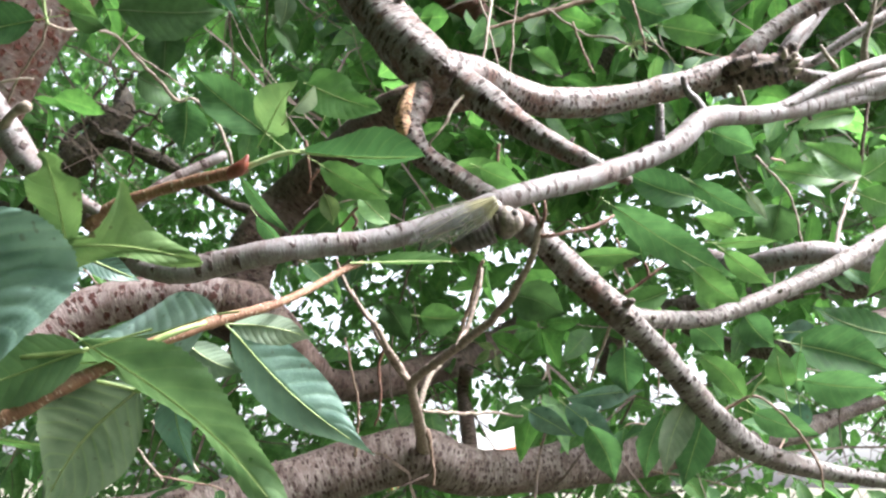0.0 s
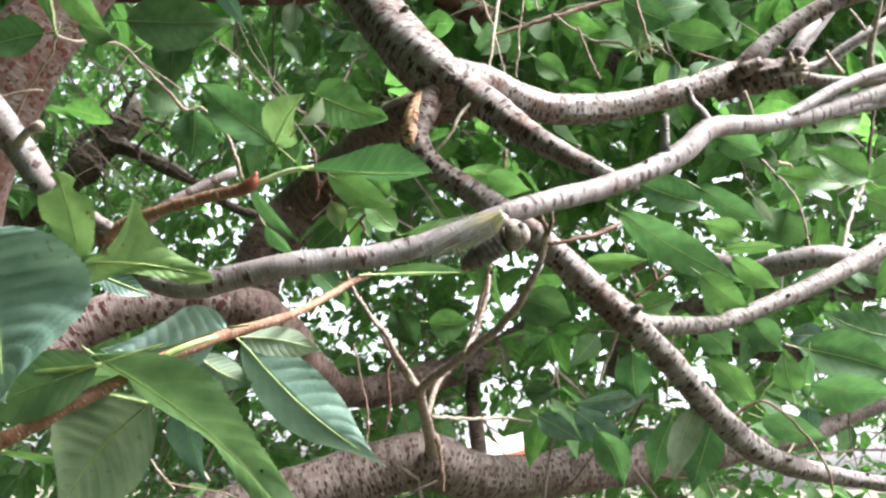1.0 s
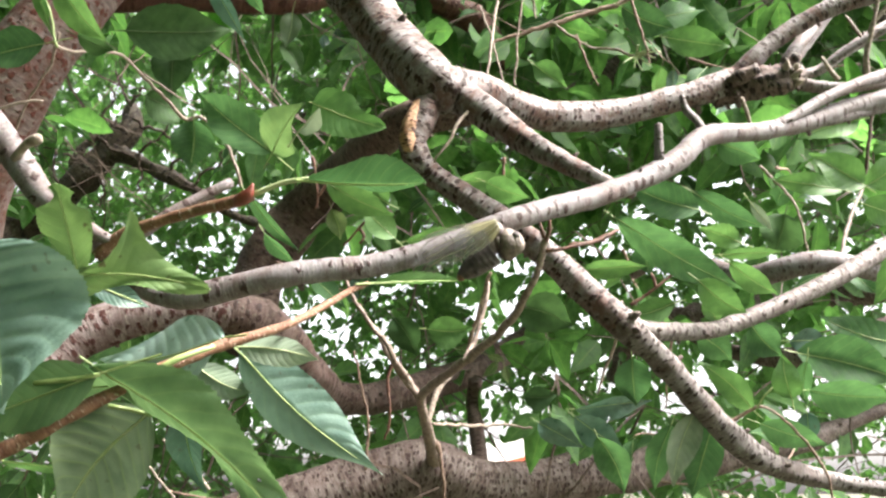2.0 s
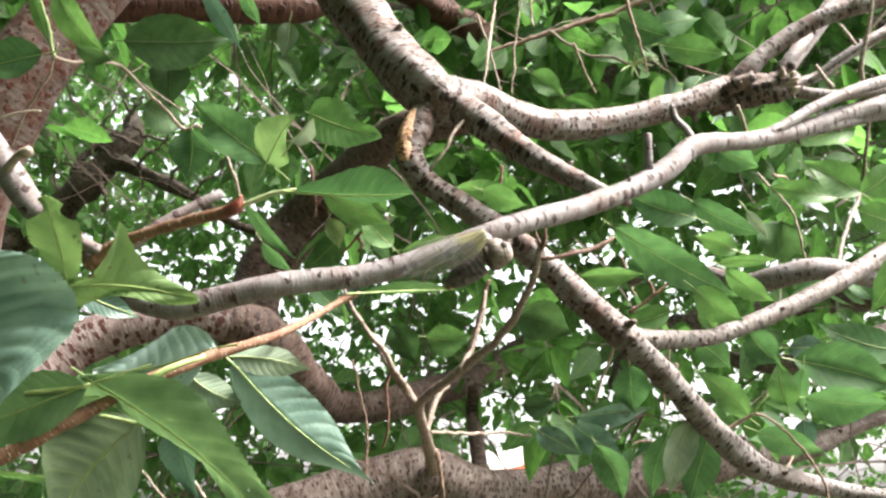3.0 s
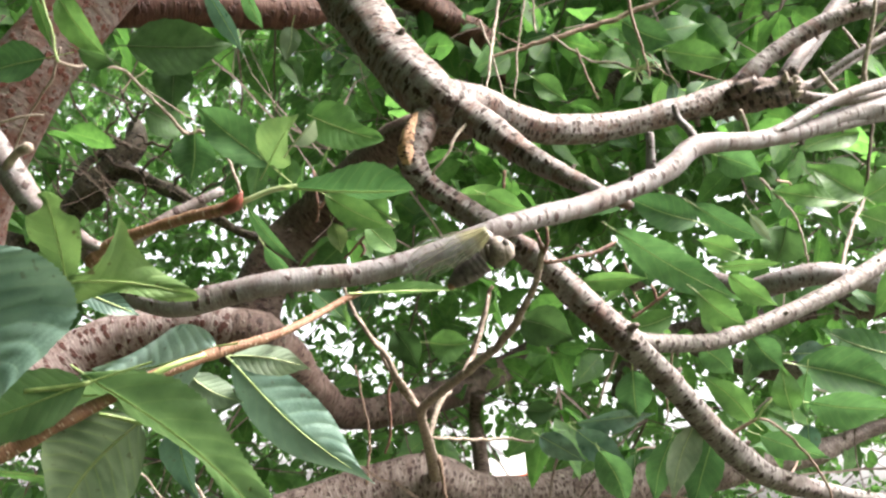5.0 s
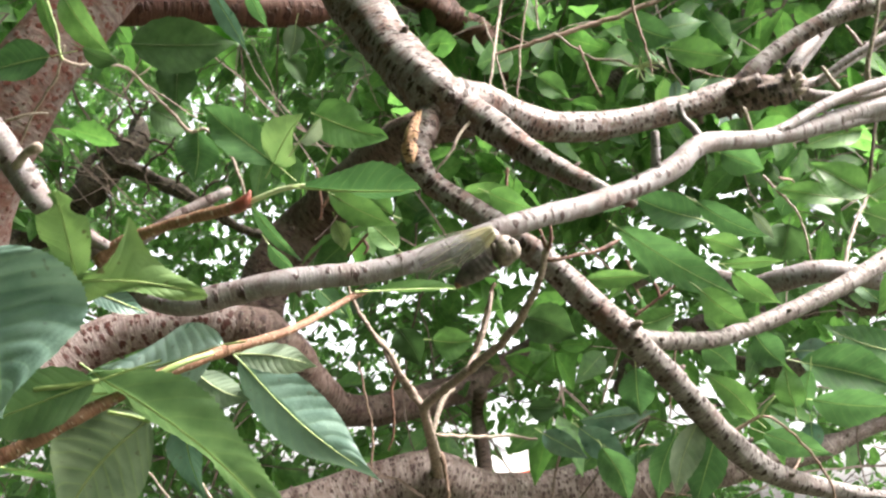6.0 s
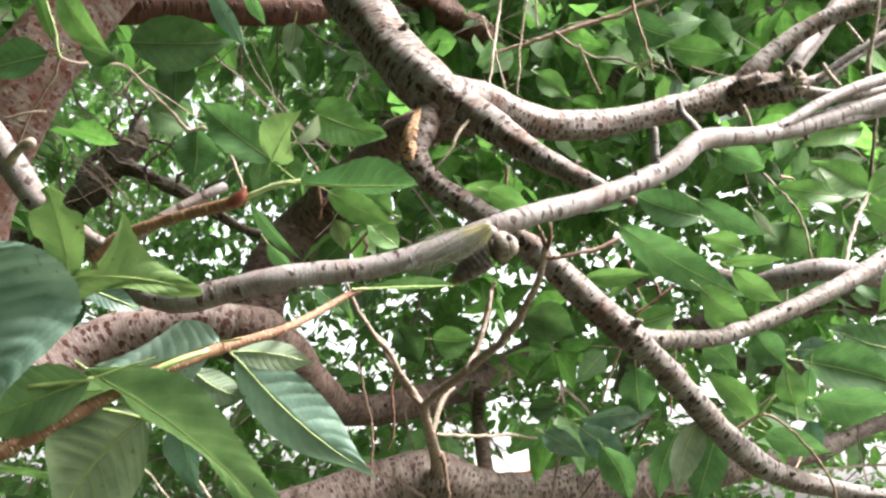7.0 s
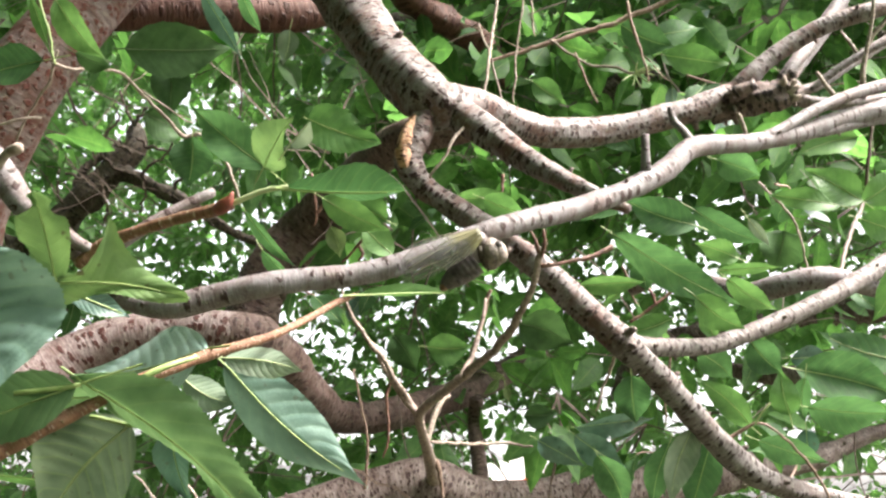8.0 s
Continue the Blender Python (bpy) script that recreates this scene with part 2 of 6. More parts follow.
LEAF_YELLOW = leaf_material("yellowing_leaf", (0.095, 0.16, 0.064), (0.14, 0.19, 0.085), gloss=0.45, glow=0.45, spots=0.3)
# the blue in the next three leaf colours stands for the sky's sheen
LEAF_DARK = leaf_material("dark_leaf", (0.042, 0.095, 0.075), (0.065, 0.13, 0.1), gloss=0.32, glow=0.16, spots=0.6, holes=0.1, shine=0.55)
LEAF_BLUE = leaf_material("sky_sheen_leaf", (0.105, 0.178, 0.152), (0.12, 0.198, 0.17), gloss=0.36, glow=0.15, spots=0.45, holes=0.08, shine=0.5)
LEAF_SKY = leaf_material("pale_sky_sheen_leaf", (0.17, 0.25, 0.235), (0.19, 0.27, 0.255), gloss=0.3, glow=0.15, spots=0.8, holes=0.12, shine=0.6)
# darker copy of the leaf green: the crown's shade is in the colour
LEAF_SHADE = leaf_material("shaded_leaf", (0.03, 0.066, 0.026), (0.046, 0.094, 0.036), gloss=0.55, glow=0.3, shine=0.15, rib=0.1)
LEAF_PALE = leaf_material("pale_underside_leaf", (0.18, 0.235, 0.18), (0.24, 0.295, 0.235), gloss=0.5, glow=0.14, veins=0.5)
LEAF_GREY = leaf_material("grey_underside_leaf", (0.15, 0.205, 0.15), (0.165, 0.22, 0.165), gloss=0.42, glow=0.16, veins=0.6, spots=0.5, holes=0.06, shine=0.32, rib=0.55)
LEAF_LIGHT = leaf_material("young_leaf", (0.066, 0.148, 0.046), (0.1, 0.2, 0.066), gloss=0.45, glow=0.34, shine=0.25)
LEAF_EATEN = leaf_material("eaten_leaf", (0.105, 0.185, 0.068), (0.13, 0.21, 0.08), gloss=0.42, glow=0.22, spots=0.8, holes=0.4)
FOLIAGE = leaf_material("crown_leaf", (0.05, 0.108, 0.04), (0.09, 0.185, 0.067), per_island=True, gloss=0.5, glow=0.5, shine=0.2, through=(1.6, 1.9, 1.15))


# ---- builders ----
def part(name, mesh, material, parent, label=""):
    """Links a mesh (or a bmesh) as one object under a thing or a part."""
    if isinstance(mesh, bmesh.types.BMesh):
        bm = mesh
        mesh = bpy.data.meshes.new(name)
        bm.to_mesh(mesh)
        bm.free()
    for mt in material if isinstance(material, (list, tuple)) else (material,):
        mesh.materials.append(mt)
    ob = new(name, mesh)
    ob.parent = parent
    return tagged(ob, label)


def thing(name, label, category, m=None, group="", kind=""):
    ob = new(name)
    ob.empty_display_size = 0.05
    if m is not None:
        ob.matrix_basis = m
    return tagged(ob, label, category, group, kind)


def spline(pts, step):
    """Points and radii along a smooth line through the given knots (x, y, z, radius)."""
    p = [Vector(q) for q in pts]
    p = [p[0] * 2 - p[1]] + p + [p[-1] * 2 - p[-2]]
    for q in (p[0], p[-1]):
        q[3] = max(q[3], 1e-4)
    out = []
    for i in range(1, len(p) - 2):
        a, b, c, d = p[i - 1:i + 3]
        k = max(2, int((c.xyz - b.xyz).length / step))
        for j in range(k):
            t = j / k
            out.append(0.5 * (2 * b + (c - a) * t + (2 * a - 5 * b + 4 * c - d) * t * t + (3 * b - a - 3 * c + d) * t ** 3))
    out.append(p[-2].copy())
    return out


def tube_mesh(name, pts, sides=12, rough=0.06, lump=0.0, seed=0, blunt=True, wiggle=0.0):
    """A round stem through the knots, uneven like bark, with UV in metres (round, along)."""
    rmean = sum(q[3] for q in pts) / len(pts)
    line = spline(pts, max(rmean * 0.7, 0.004))
    if wiggle:
        for i, q in enumerate(line[1:-1]):
            k = i * max(rmean * 0.7, 0.004) / 0.03
            for c in range(3):
                q[c] += wiggle * (noise.noise(Vector((k, seed * 3.1, c * 9.0))) + 0.5 * noise.noise(Vector((k * 2.7, seed * 3.1, c * 9.0 + 4))))
    verts, uvs, faces = [], [], []
    side = Vector((0.31, 0.2, 0.93))
    run = 0.0
    n = len(line)
    for i, q in enumerate(line):
        d = (line[min(i + 1, n - 1)].xyz - line[max(i - 1, 0)].xyz).normalized()
        side = (side - d * side.dot(d)).normalized()
        up = d.cross(side)
        if i:
            run += (q.xyz - line[i - 1].xyz).length
        r = max(q[3], 2e-4)
        swell = 1 + lump * noise.noise(Vector((run / (rmean * 3.2), seed * 7.7, 0)))
        for s in range(sides + 1):
            a = 2 * math.pi * (s % sides) / sides
            c, sn = math.cos(a), math.sin(a)
            w = 1 + rough * noise.noise(Vector((c * 1.6 + seed, sn * 1.6, run / (rmean * 1.3))))
            w += 0.55 * rough * noise.noise(Vector((c * 4 + seed, sn * 4, run / (rmean * 0.4))))
            verts.append(q.xyz + (side * c + up * sn) * r * w * swell)
            uvs.append((2 * math.pi * rmean * s / sides + seed * 0.37, run + seed * 0.11))
    for i in range(n - 1):
        for s in range(sides):
            a = i * (sides + 1) + s
            faces.append((a, a + 1, a + sides + 2, a + sides + 1))
    for row, flip in ((0, 1), (n - 1, 0)):
        o = row * (sides + 1)
        q = line[row]
        d = (line[1].xyz - line[0].xyz if row == 0 else line[-1].xyz - line[-2].xyz).normalized()
        tip = len(verts)
        verts.append(q.xyz + d * (q[3] * (0.45 if blunt else 0.9)) * (-1 if row == 0 else 1))
        uvs.append((0, run if row else 0))
        for s in range(sides):
            f = (o + s, o + s + 1, tip)
            faces.append(f[::-1] if flip else f)
    me = bpy.data.meshes.new(name)
    me.from_pydata([tuple(v) for v in verts], [], faces)
    lay = me.uv_layers.new(name="UVMap")
    idx = np.empty(len(me.loops), dtype=np.int32)
    me.loops.foreach_get("vertex_index", idx)
    lay.data.foreach_set("uv", np.array(uvs, dtype=np.float32)[idx].ravel())
    me.polygons.foreach_set("use_smooth", [True] * len(me.polygons))
    return me


counter = [0]


def knob_mesh():
    """A worn spur: a short ringed stump with a ragged top, one unit high."""
    rings = ((0.0, 0.62), (0.12, 0.56), (0.2, 0.46), (0.3, 0.5), (0.42, 0.4), (0.55, 0.43), (0.72, 0.34), (0.86, 0.3), (0.94, 0.16))
    verts, uvs, faces = [], [], []
    for j, (h, r) in enumerate(rings):
        for s in range(8):
            a = 2 * math.pi * s / 8
            w = r * (1 + 0.25 * noise.noise(Vector((math.cos(a) * 1.5, math.sin(a) * 1.5, h * 4))))
            verts.append((math.cos(a) * w + 0.12 * h * h, math.sin(a) * w, h))
    for j in range(len(rings) - 1):
        for s in range(8):
            a, b = j * 8 + s, j * 8 + (s + 1) % 8
            faces.append((a, b, b + 8, a + 8))
    faces.append(tuple(range(len(verts) - 8, len(verts))))
    me = bpy.data.meshes.new("spur")
    me.from_pydata(verts, [], faces)
    me.polygons.foreach_set("use_smooth", [True] * len(faces))
    return me


SPUR = knob_mesh()
SPUR.materials.append(plain("spur_bark", (0.04, 0.024, 0.02), (0.15, 0.11, 0.095), 260, 0.7, 0.7))


def stem(tree, name, material, pts, label="", sides=12, rough=0.06, lump=0.05, blunt=True, wiggle=0.0, spurs=0):
    """A trunk, limb, branch or twig of the tree. spurs: how many short worn spurs stand on it."""
    counter[0] += 1
    ob = part(name, tube_mesh(name, pts, sides, rough, lump, counter[0], blunt, wiggle), material, tree, label)
    if spurs:
        rng = random.Random(counter[0])
        line = spline(pts, 0.01)
        for k in range(spurs):
            i = int((k + rng.random()) / spurs * (len(line) - 3)) + 1
            q, d = line[i], (line[i + 1].xyz - line[i - 1].xyz).normalized()
            z = Vector((rng.gauss(0, 1), rng.gauss(0, 1), rng.gauss(0, 1)))
            z = (z - d * z.dot(d)).normalized()
            size = min(max(q[3] * rng.uniform(0.25, 0.7), 0.0025), 0.012)
            sp = new("spur", SPUR)
            sp.parent = ob
            m = Matrix((d, z.cross(d), z)).transposed().to_4x4()
            sp.matrix_basis = Matrix.Translation(q.xyz + z * q[3] * 0.9) @ m @ Matrix.Diagonal((size * 0.8, size * 0.8, size, 1))
    return ob


def leaf_mesh(name, length, width, fold=0.35, droop=0.25, wave=0.05, nu=4, nv=14, teeth=0.025, seed=0, bites=(), stalk=0.0, widest=0.42, full=0.8, quilt=0.0, bend=None, drawn=0.45):
    """A leaf along +Y with its base at the origin and its face to +Z: pointed oval lamina, toothed, folded on the midrib,
    drooping to the tip. bites: (side, from, to, depth) eaten out of the margin. stalk: length of the petiole behind the base."""
    rng = random.Random(seed)
    verts, uvs, faces, mats = [], [], [], []
    ph, sway, twist = rng.uniform(0, 6), rng.uniform(-0.08, 0.08), rng.uniform(-0.9, 0.9)
    bend = sway if bend is None else bend
    for j in range(nv + 1):
        v = j / nv
        prof = (math.sin(math.pi * v ** (math.log(0.5) / math.log(widest))) ** full) * (1 - 0.25 * v ** 3) * (1 - drawn * min(1, max(0, (v - 0.62) / 0.3)) ** 1.5) if 0 < v < 1 else 0.0
        for i in range(-nu, nu + 1):
            u = i / nu
            half = width * 0.5 * prof
            if abs(i) == nu and 0 < j < nv:
                half *= 1 + teeth * (1 if j % 2 else -1)
            for s, v0, v1, deep in bites:
                if s * u > 0 and v0 < v < v1:
                    q = math.sin(math.pi * (v - v0) / (v1 - v0))
                    half *= 1 - deep * q ** 0.6
            x = half * u
            z = abs(x) * fold + width * wave * math.sin(v * 9 + ph + u * 2.0) * abs(u)
            if quilt:
                z += quilt * width * abs(math.sin(math.pi * 10 * (v - 0.17 * abs(u) ** 1.5 + 0.05 * noise.noise(Vector((u * 1.5, v * 5, seed)))))) * min(1, 3 * abs(u)) * prof
            y = v * length
            z -= droop * length * v * v
            z += x * twist * (v - 0.3)
            verts.append((x + bend * length * math.sin(math.pi * v), y * (1 - 0.12 * droop * v), z))
            uvs.append((u, v))
    w = 2 * nu + 1
    for j in range(nv):
        for i in range(w - 1):
            a = j * w + i
            faces.append((a, a + 1, a + w + 1, a + w))
            mats.append(0)
    # midrib standing proud under the blade, running on as the stalk
    r0 = max(width * 0.011, 0.0005)
    ribs = []
    for k in range(8):
        v = -stalk / length + (0.85 + stalk / length) * k / 7
        z = -droop * length * max(v, 0) ** 2
        if v < 0:
            z -= 0.25 * v * v * length
        ribs.append((0, v * length, z + (0.8 * r0 if v > 0 else 0.0), r0 * (1.15 - 0.8 * max(v, 0))))
    for k, (x, y, z, r) in enumerate(ribs):
        for s in range(5):
            a = 2 * math.pi * s / 5
            verts.append((math.cos(a) * r + bend * length * math.sin(math.pi * max(0, y / length)), y, z + math.sin(a) * r))
            uvs.append((0, 0))
    o = (nv + 1) * w
    for k in range(7):
        for s in range(5):
            a, b = o + k * 5 + s, o + k * 5 + (s + 1) % 5
            faces.append((a, b, b + 5, a + 5))
            mats.append(1)
    me = bpy.data.meshes.new(name)
    me.from_pydata(verts, [], faces)
    lay = me.uv_layers.new(name="UVMap")
    idx = np.empty(len(me.loops), dtype=np.int32)
    me.loops.foreach_get("vertex_index", idx)
    lay.data.foreach_set("uv", np.array(uvs, dtype=np.float32)[idx].ravel())
    me.polygons.foreach_set("material_index", mats)
    me.polygons.foreach_set("use_smooth", [True] * len(faces))
    return me


FACE = Vector((0.0, -1.0, -0.27)).normalized()


def leaf_pose(base, tip, turn):
    b, t = Vector(base), Vector(tip)
    y = (t - b).normalized()
    z = (FACE - y * FACE.dot(y)).normalized()
    x = y.cross(z)
    return Matrix.Translation(b) @ Matrix((x, y, z)).transposed().to_4x4() @ Matrix.Rotation(radians(turn), 4, "Y")


def leaf(tree, base, tip, width, turn=0, material=None, fold=0.3, droop=0.0, bites=(), stalk=0.015, label="", **more):
    """One leaf of the tree from its base to its tip; turn rolls it about its midrib."""
    counter[0] += 1
    length = (Vector(tip) - Vector(base)).length
    me = leaf_mesh("leaf", length, width, fold, droop, seed=counter[0], bites=bites, stalk=stalk, **more)
    ob = part("leaf", me, [material or LEAF, STALK_PALE if material in (LEAF_PALE, LEAF_GREY) else STALK_SHADE if material is LEAF_SHADE else STALK], tree, label)
    ob.matrix_basis = leaf_pose(base, tip, turn)
    return ob


# ---- the setting ----
def ground():
    bm = bmesh.new()
    g = 24
    vs = [[bm.verts.new(((i / g - 0.5) * 2400, (j / g - 0.5) * 2400, 0)) for i in range(g + 1)] for j in range(g + 1)]
    for j in range(g):
        for i in range(g):
            bm.faces.new((vs[j][i], vs[j][i + 1], vs[j + 1][i + 1], vs[j + 1][i]))
    ob = part("ground", bm, plain("earth_and_grass", (0.03, 0.034, 0.015), (0.065, 0.058, 0.036), 1.5, 0.95, 0.6), None)
    tagged(ob, "trodden earth with short grass under the trees", "ground", kind="structure")


ground()


def box(bm, x0, x1, y0, y1, z0, z1, bevel=0.0):
    r = bmesh.ops.create_cube(bm, size=1.0)
    for v in r["verts"]:
        v.co = Vector(((x0 + x1) / 2 + v.co.x * (x1 - x0), (y0 + y1) / 2 + v.co.y * (y1 - y0), (z0 + z1) / 2 + v.co.z * (z1 - z0)))
    if bevel:
        es = list({e for v in r["verts"] for e in v.link_edges})
        bmesh.ops.bevel(bm, geom=es, offset=bevel, segments=2, affect="EDGES")



# ---- the cherry tree: trunk, limbs, branches ----
cherry_tree = thing("cherry_tree", "old cherry tree with silvery lenticelled bark and spreading limbs", "tree")
stem(cherry_tree, "trunk", BARK_RED, ((-0.9389, 1.4919, -0.0500, 0.2400), (-0.8989, 1.4719, 0.3500, 0.1700), (-0.8389, 1.4419, 1.5932, 0.1365), (-0.7686, 1.3222, 1.7917, 0.1144), (-0.6488, 1.2019, 1.9928, 0.0751), (-0.5614, 1.1561, 2.1225, 0.0558), (-0.5147, 1.1640, 2.2171, 0.0535), (-0.4725, 1.1919, 2.3196, 0.0517), (-0.3912, 1.1785, 2.4521, 0.0566), (-0.3293, 1.1435, 2.5002, 0.0557)), "leaning trunk with peeling red-brown patches", sides=28, rough=0.1, lump=0.06)
stem(cherry_tree, "limb", BARK_SILVER, ((-0.3583, 1.1405, 2.4701, 0.0513), (-0.2551, 1.1175, 2.3904, 0.0473), (-0.1625, 1.0903, 2.2854, 0.0417), (-0.1116, 1.0670, 2.2070, 0.0374), (-0.0797, 1.0488, 2.1507, 0.0333), (-0.0567, 1.0365, 2.1138, 0.0310), (-0.0275, 1.0148, 2.0708, 0.0315), (0.0039, 1.0005, 2.0418, 0.0276), (0.0441, 1.0401, 2.0592, 0.0227), (0.0943, 1.0854, 2.0553, 0.0208), (0.1540, 1.1179, 2.0582, 0.0185), (0.2313, 1.1460, 2.0775, 0.0176), (0.3098, 1.1611, 2.1038, 0.0179), (0.3832, 1.1760, 2.1307, 0.0204), (0.4287, 1.1748, 2.1351, 0.0182), (0.4796, 1.1827, 2.1470, 0.0160)), "thick silvery limb with dark lenticels, sawn at its end", sides=36, rough=0.15, lump=0.1, spurs=9)
stem(cherry_tree, "limb", BARK_SILVER, ((0.0039, 1.0104, 2.0461, 0.0195), (0.0388, 0.9955, 2.0189, 0.0191), (0.0840, 0.9739, 1.9754, 0.0148), (0.1219, 0.9399, 1.9370, 0.0112), (0.1581, 0.9146, 1.9073, 0.0080), (0.1903, 0.9083, 1.8897, 0.0045)), "silvery side limb", sides=24, rough=0.14, spurs=9)
stem(cherry_tree, "limb", BARK_SILVER, ((0.0181, 1.0509, 2.0876, 0.0081), (0.0005, 1.0310, 2.0654, 0.0133), (-0.0124, 1.0034, 2.0333, 0.0154), (-0.0254, 0.9927, 2.0041, 0.0171), (-0.0340, 0.9918, 1.9809, 0.0157), (-0.0301, 0.9920, 1.9610, 0.0156), (-0.0138, 0.9971, 1.9423, 0.0137), (0.0257, 0.9851, 1.9104, 0.0129), (0.0697, 0.9739, 1.8754, 0.0138), (0.1118, 0.9727, 1.8417, 0.0149), (0.1496, 0.9728, 1.8035, 0.0153), (0.1790, 0.9702, 1.7750, 0.0163), (0.1945, 0.9755, 1.7630, 0.0140)), "crooked silvery limb with an orange bare patch", sides=24, rough=0.15, lump=0.12, spurs=12)
stem(cherry_tree, "limb", BARK_GREY, ((0.1668, 0.9714, 1.7859, 0.0129), (0.1860, 0.9716, 1.7699, 0.0169), (0.2221, 0.9900, 1.7405, 0.0141), (0.2600, 1.0101, 1.7046, 0.0131), (0.3016, 1.0406, 1.6687, 0.0140), (0.3414, 1.0590, 1.6393, 0.0135), (0.3923, 1.0842, 1.6233, 0.0112), (0.4571, 1.1080, 1.6121, 0.0095), (0.5335, 1.1110, 1.6011, 0.0083)), "continuation of the crooked limb, shade put in its grey", sides=24, rough=0.16, lump=0.14, spurs=14)
stem(cherry_tree, "branch", BARK_GREY, ((0.1792, 0.9731, 1.7716, 0.0141), (0.2048, 0.9857, 1.7661, 0.0118), (0.2394, 1.0072, 1.7685, 0.0100), (0.3029, 1.0597, 1.7792, 0.0099), (0.3680, 1.0975, 1.8036, 0.0103), (0.4371, 1.1335, 1.8347, 0.0110), (0.5104, 1.1679, 1.8716, 0.0118), (0.6232, 1.2391, 1.9367, 0.0126), (0.7992, 1.3241, 2.0327, 0.0083)), "", sides=18, spurs=14)
stem(cherry_tree, "branch", BARK_SILVER, ((0.3676, 1.1783, 2.1160, 0.0091), (0.3872, 1.1731, 2.1350, 0.0136), (0.4129, 1.1664, 2.1598, 0.0136), (0.4373, 1.1653, 2.1833, 0.0121), (0.4732, 1.1637, 2.2084, 0.0122), (0.5082, 1.1585, 2.2275, 0.0122), (0.5440, 1.1549, 2.2408, 0.0122), (0.5958, 1.1508, 2.2562, 0.0114), (0.7288, 1.1947, 2.3241, 0.0096)), "", sides=18, spurs=14)
stem(cherry_tree, "branch", BARK_NEAR, ((0.4666, 1.2024, 2.1561, 0.0116), (0.4980, 1.2346, 2.2014, 0.0112), (0.5427, 1.2642, 2.2565, 0.0108), (0.5849, 1.2824, 2.3125, 0.0110), (0.6152, 1.2905, 2.3647, 0.0103), (0.6323, 1.2772, 2.4145, 0.0077)), "", sides=14, spurs=9)
stem(cherry_tree, "branch", BARK_NEAR, ((0.4704, 1.1847, 2.1396, 0.0099), (0.5010, 1.1867, 2.1322, 0.0084), (0.5468, 1.1871, 2.1308, 0.0076), (0.6180, 1.2045, 2.1486, 0.0070), (0.7128, 1.2300, 2.1775, 0.0048)), "", sides=12, spurs=9)
stem(cherry_tree, "branch", BARK_NEAR, ((0.4781, 1.1827, 2.1470, 0.0076), (0.5171, 1.2004, 2.1636, 0.0070), (0.5696, 1.2227, 2.2044, 0.0080), (0.6486, 1.2624, 2.2629, 0.0083), (0.7165, 1.2513, 2.3045, 0.0058)), "", sides=12, lump=0.2, spurs=9)
stem(cherry_tree, "twig", TWIG_PALE, ((0.5720, 1.1847, 2.1396, 0.0031), (0.5697, 1.1768, 2.1691, 0.0034), (0.5789, 1.1649, 2.2134, 0.0034), (0.6041, 1.1570, 2.2429, 0.0031)), "", sides=7)
stem(cherry_tree, "stub", BARK_KNOT, ((0.3601, 1.1786, 2.1146, 0.0151), (0.3872, 1.1717, 2.1213, 0.0188), (0.4110, 1.1605, 2.1244, 0.0194), (0.4317, 1.1549, 2.1259, 0.0193), (0.4518, 1.1538, 2.1302, 0.0186), (0.4659, 1.1526, 2.1345, 0.0126), (0.4748, 1.1520, 2.1367, 0.0045)), "rough dark knot on a limb", sides=24, rough=0.5, lump=0.35, spurs=16)
stem(cherry_tree, "stub", BARK_KNOT, ((0.4475, 1.1532, 2.1333, 0.0097), (0.4567, 1.1440, 2.1468, 0.0089), (0.4607, 1.1364, 2.1544, 0.0059)), "", sides=10, rough=0.35, spurs=8)
stem(cherry_tree, "stub", BARK_KNOT, ((0.3752, 1.1559, 2.1223, 0.0082), (0.3928, 1.1436, 2.1295, 0.0096), (0.4091, 1.1412, 2.1380, 0.0066)), "", sides=14, rough=0.35, spurs=8)
stem(cherry_tree, "bare_patch", BARE, ((-0.0274, 0.9889, 2.0257, 0.0032), (-0.0339, 0.9819, 2.0057, 0.0072), (-0.0380, 0.9791, 1.9892, 0.0084), (-0.0392, 0.9808, 1.9753, 0.0084), (-0.0360, 0.9832, 1.9630, 0.0071), (-0.0281, 0.9889, 1.9533, 0.0031)), "orange patch of bare wood", sides=22, rough=0.3)
stem(cherry_tree, "splinter", TWIG_PALE, ((0.4474, 1.1448, 2.1253, 0.0066), (0.4563, 1.1362, 2.1261, 0.0051), (0.4635, 1.1307, 2.1314, 0.0018)), "", sides=7, rough=0.5, lump=0.3)
stem(cherry_tree, "splinter", TWIG_PALE, ((0.4504, 1.1428, 2.1324, 0.0066), (0.4555, 1.1343, 2.1332, 0.0051), (0.4592, 1.1287, 2.1385, 0.0018)), "", sides=7, rough=0.5, lump=0.3)
stem(cherry_tree, "splinter", TWIG_PALE, ((0.4519, 1.1461, 2.1203, 0.0066), (0.4599, 1.1386, 2.1173, 0.0051), (0.4665, 1.1341, 2.1188, 0.0018)), "", sides=7, rough=0.5, lump=0.3)
stem(cherry_tree, "splinter", TWIG_PALE, ((0.4430, 1.1424, 2.1338, 0.0066), (0.4445, 1.1335, 2.1360, 0.0051), (0.4445, 1.1276, 2.1427, 0.0018)), "", sides=7, rough=0.5, lump=0.3)
stem(cherry_tree, "branch", BARK_NEAR, ((0.4613, 1.1784, 2.1632, 0.0084), (0.4876, 1.1916, 2.1966, 0.0093), (0.5219, 1.2135, 2.2389, 0.0103), (0.5670, 1.2310, 2.2975, 0.0106), (0.6006, 1.2406, 2.3444, 0.0099)), "", sides=12)
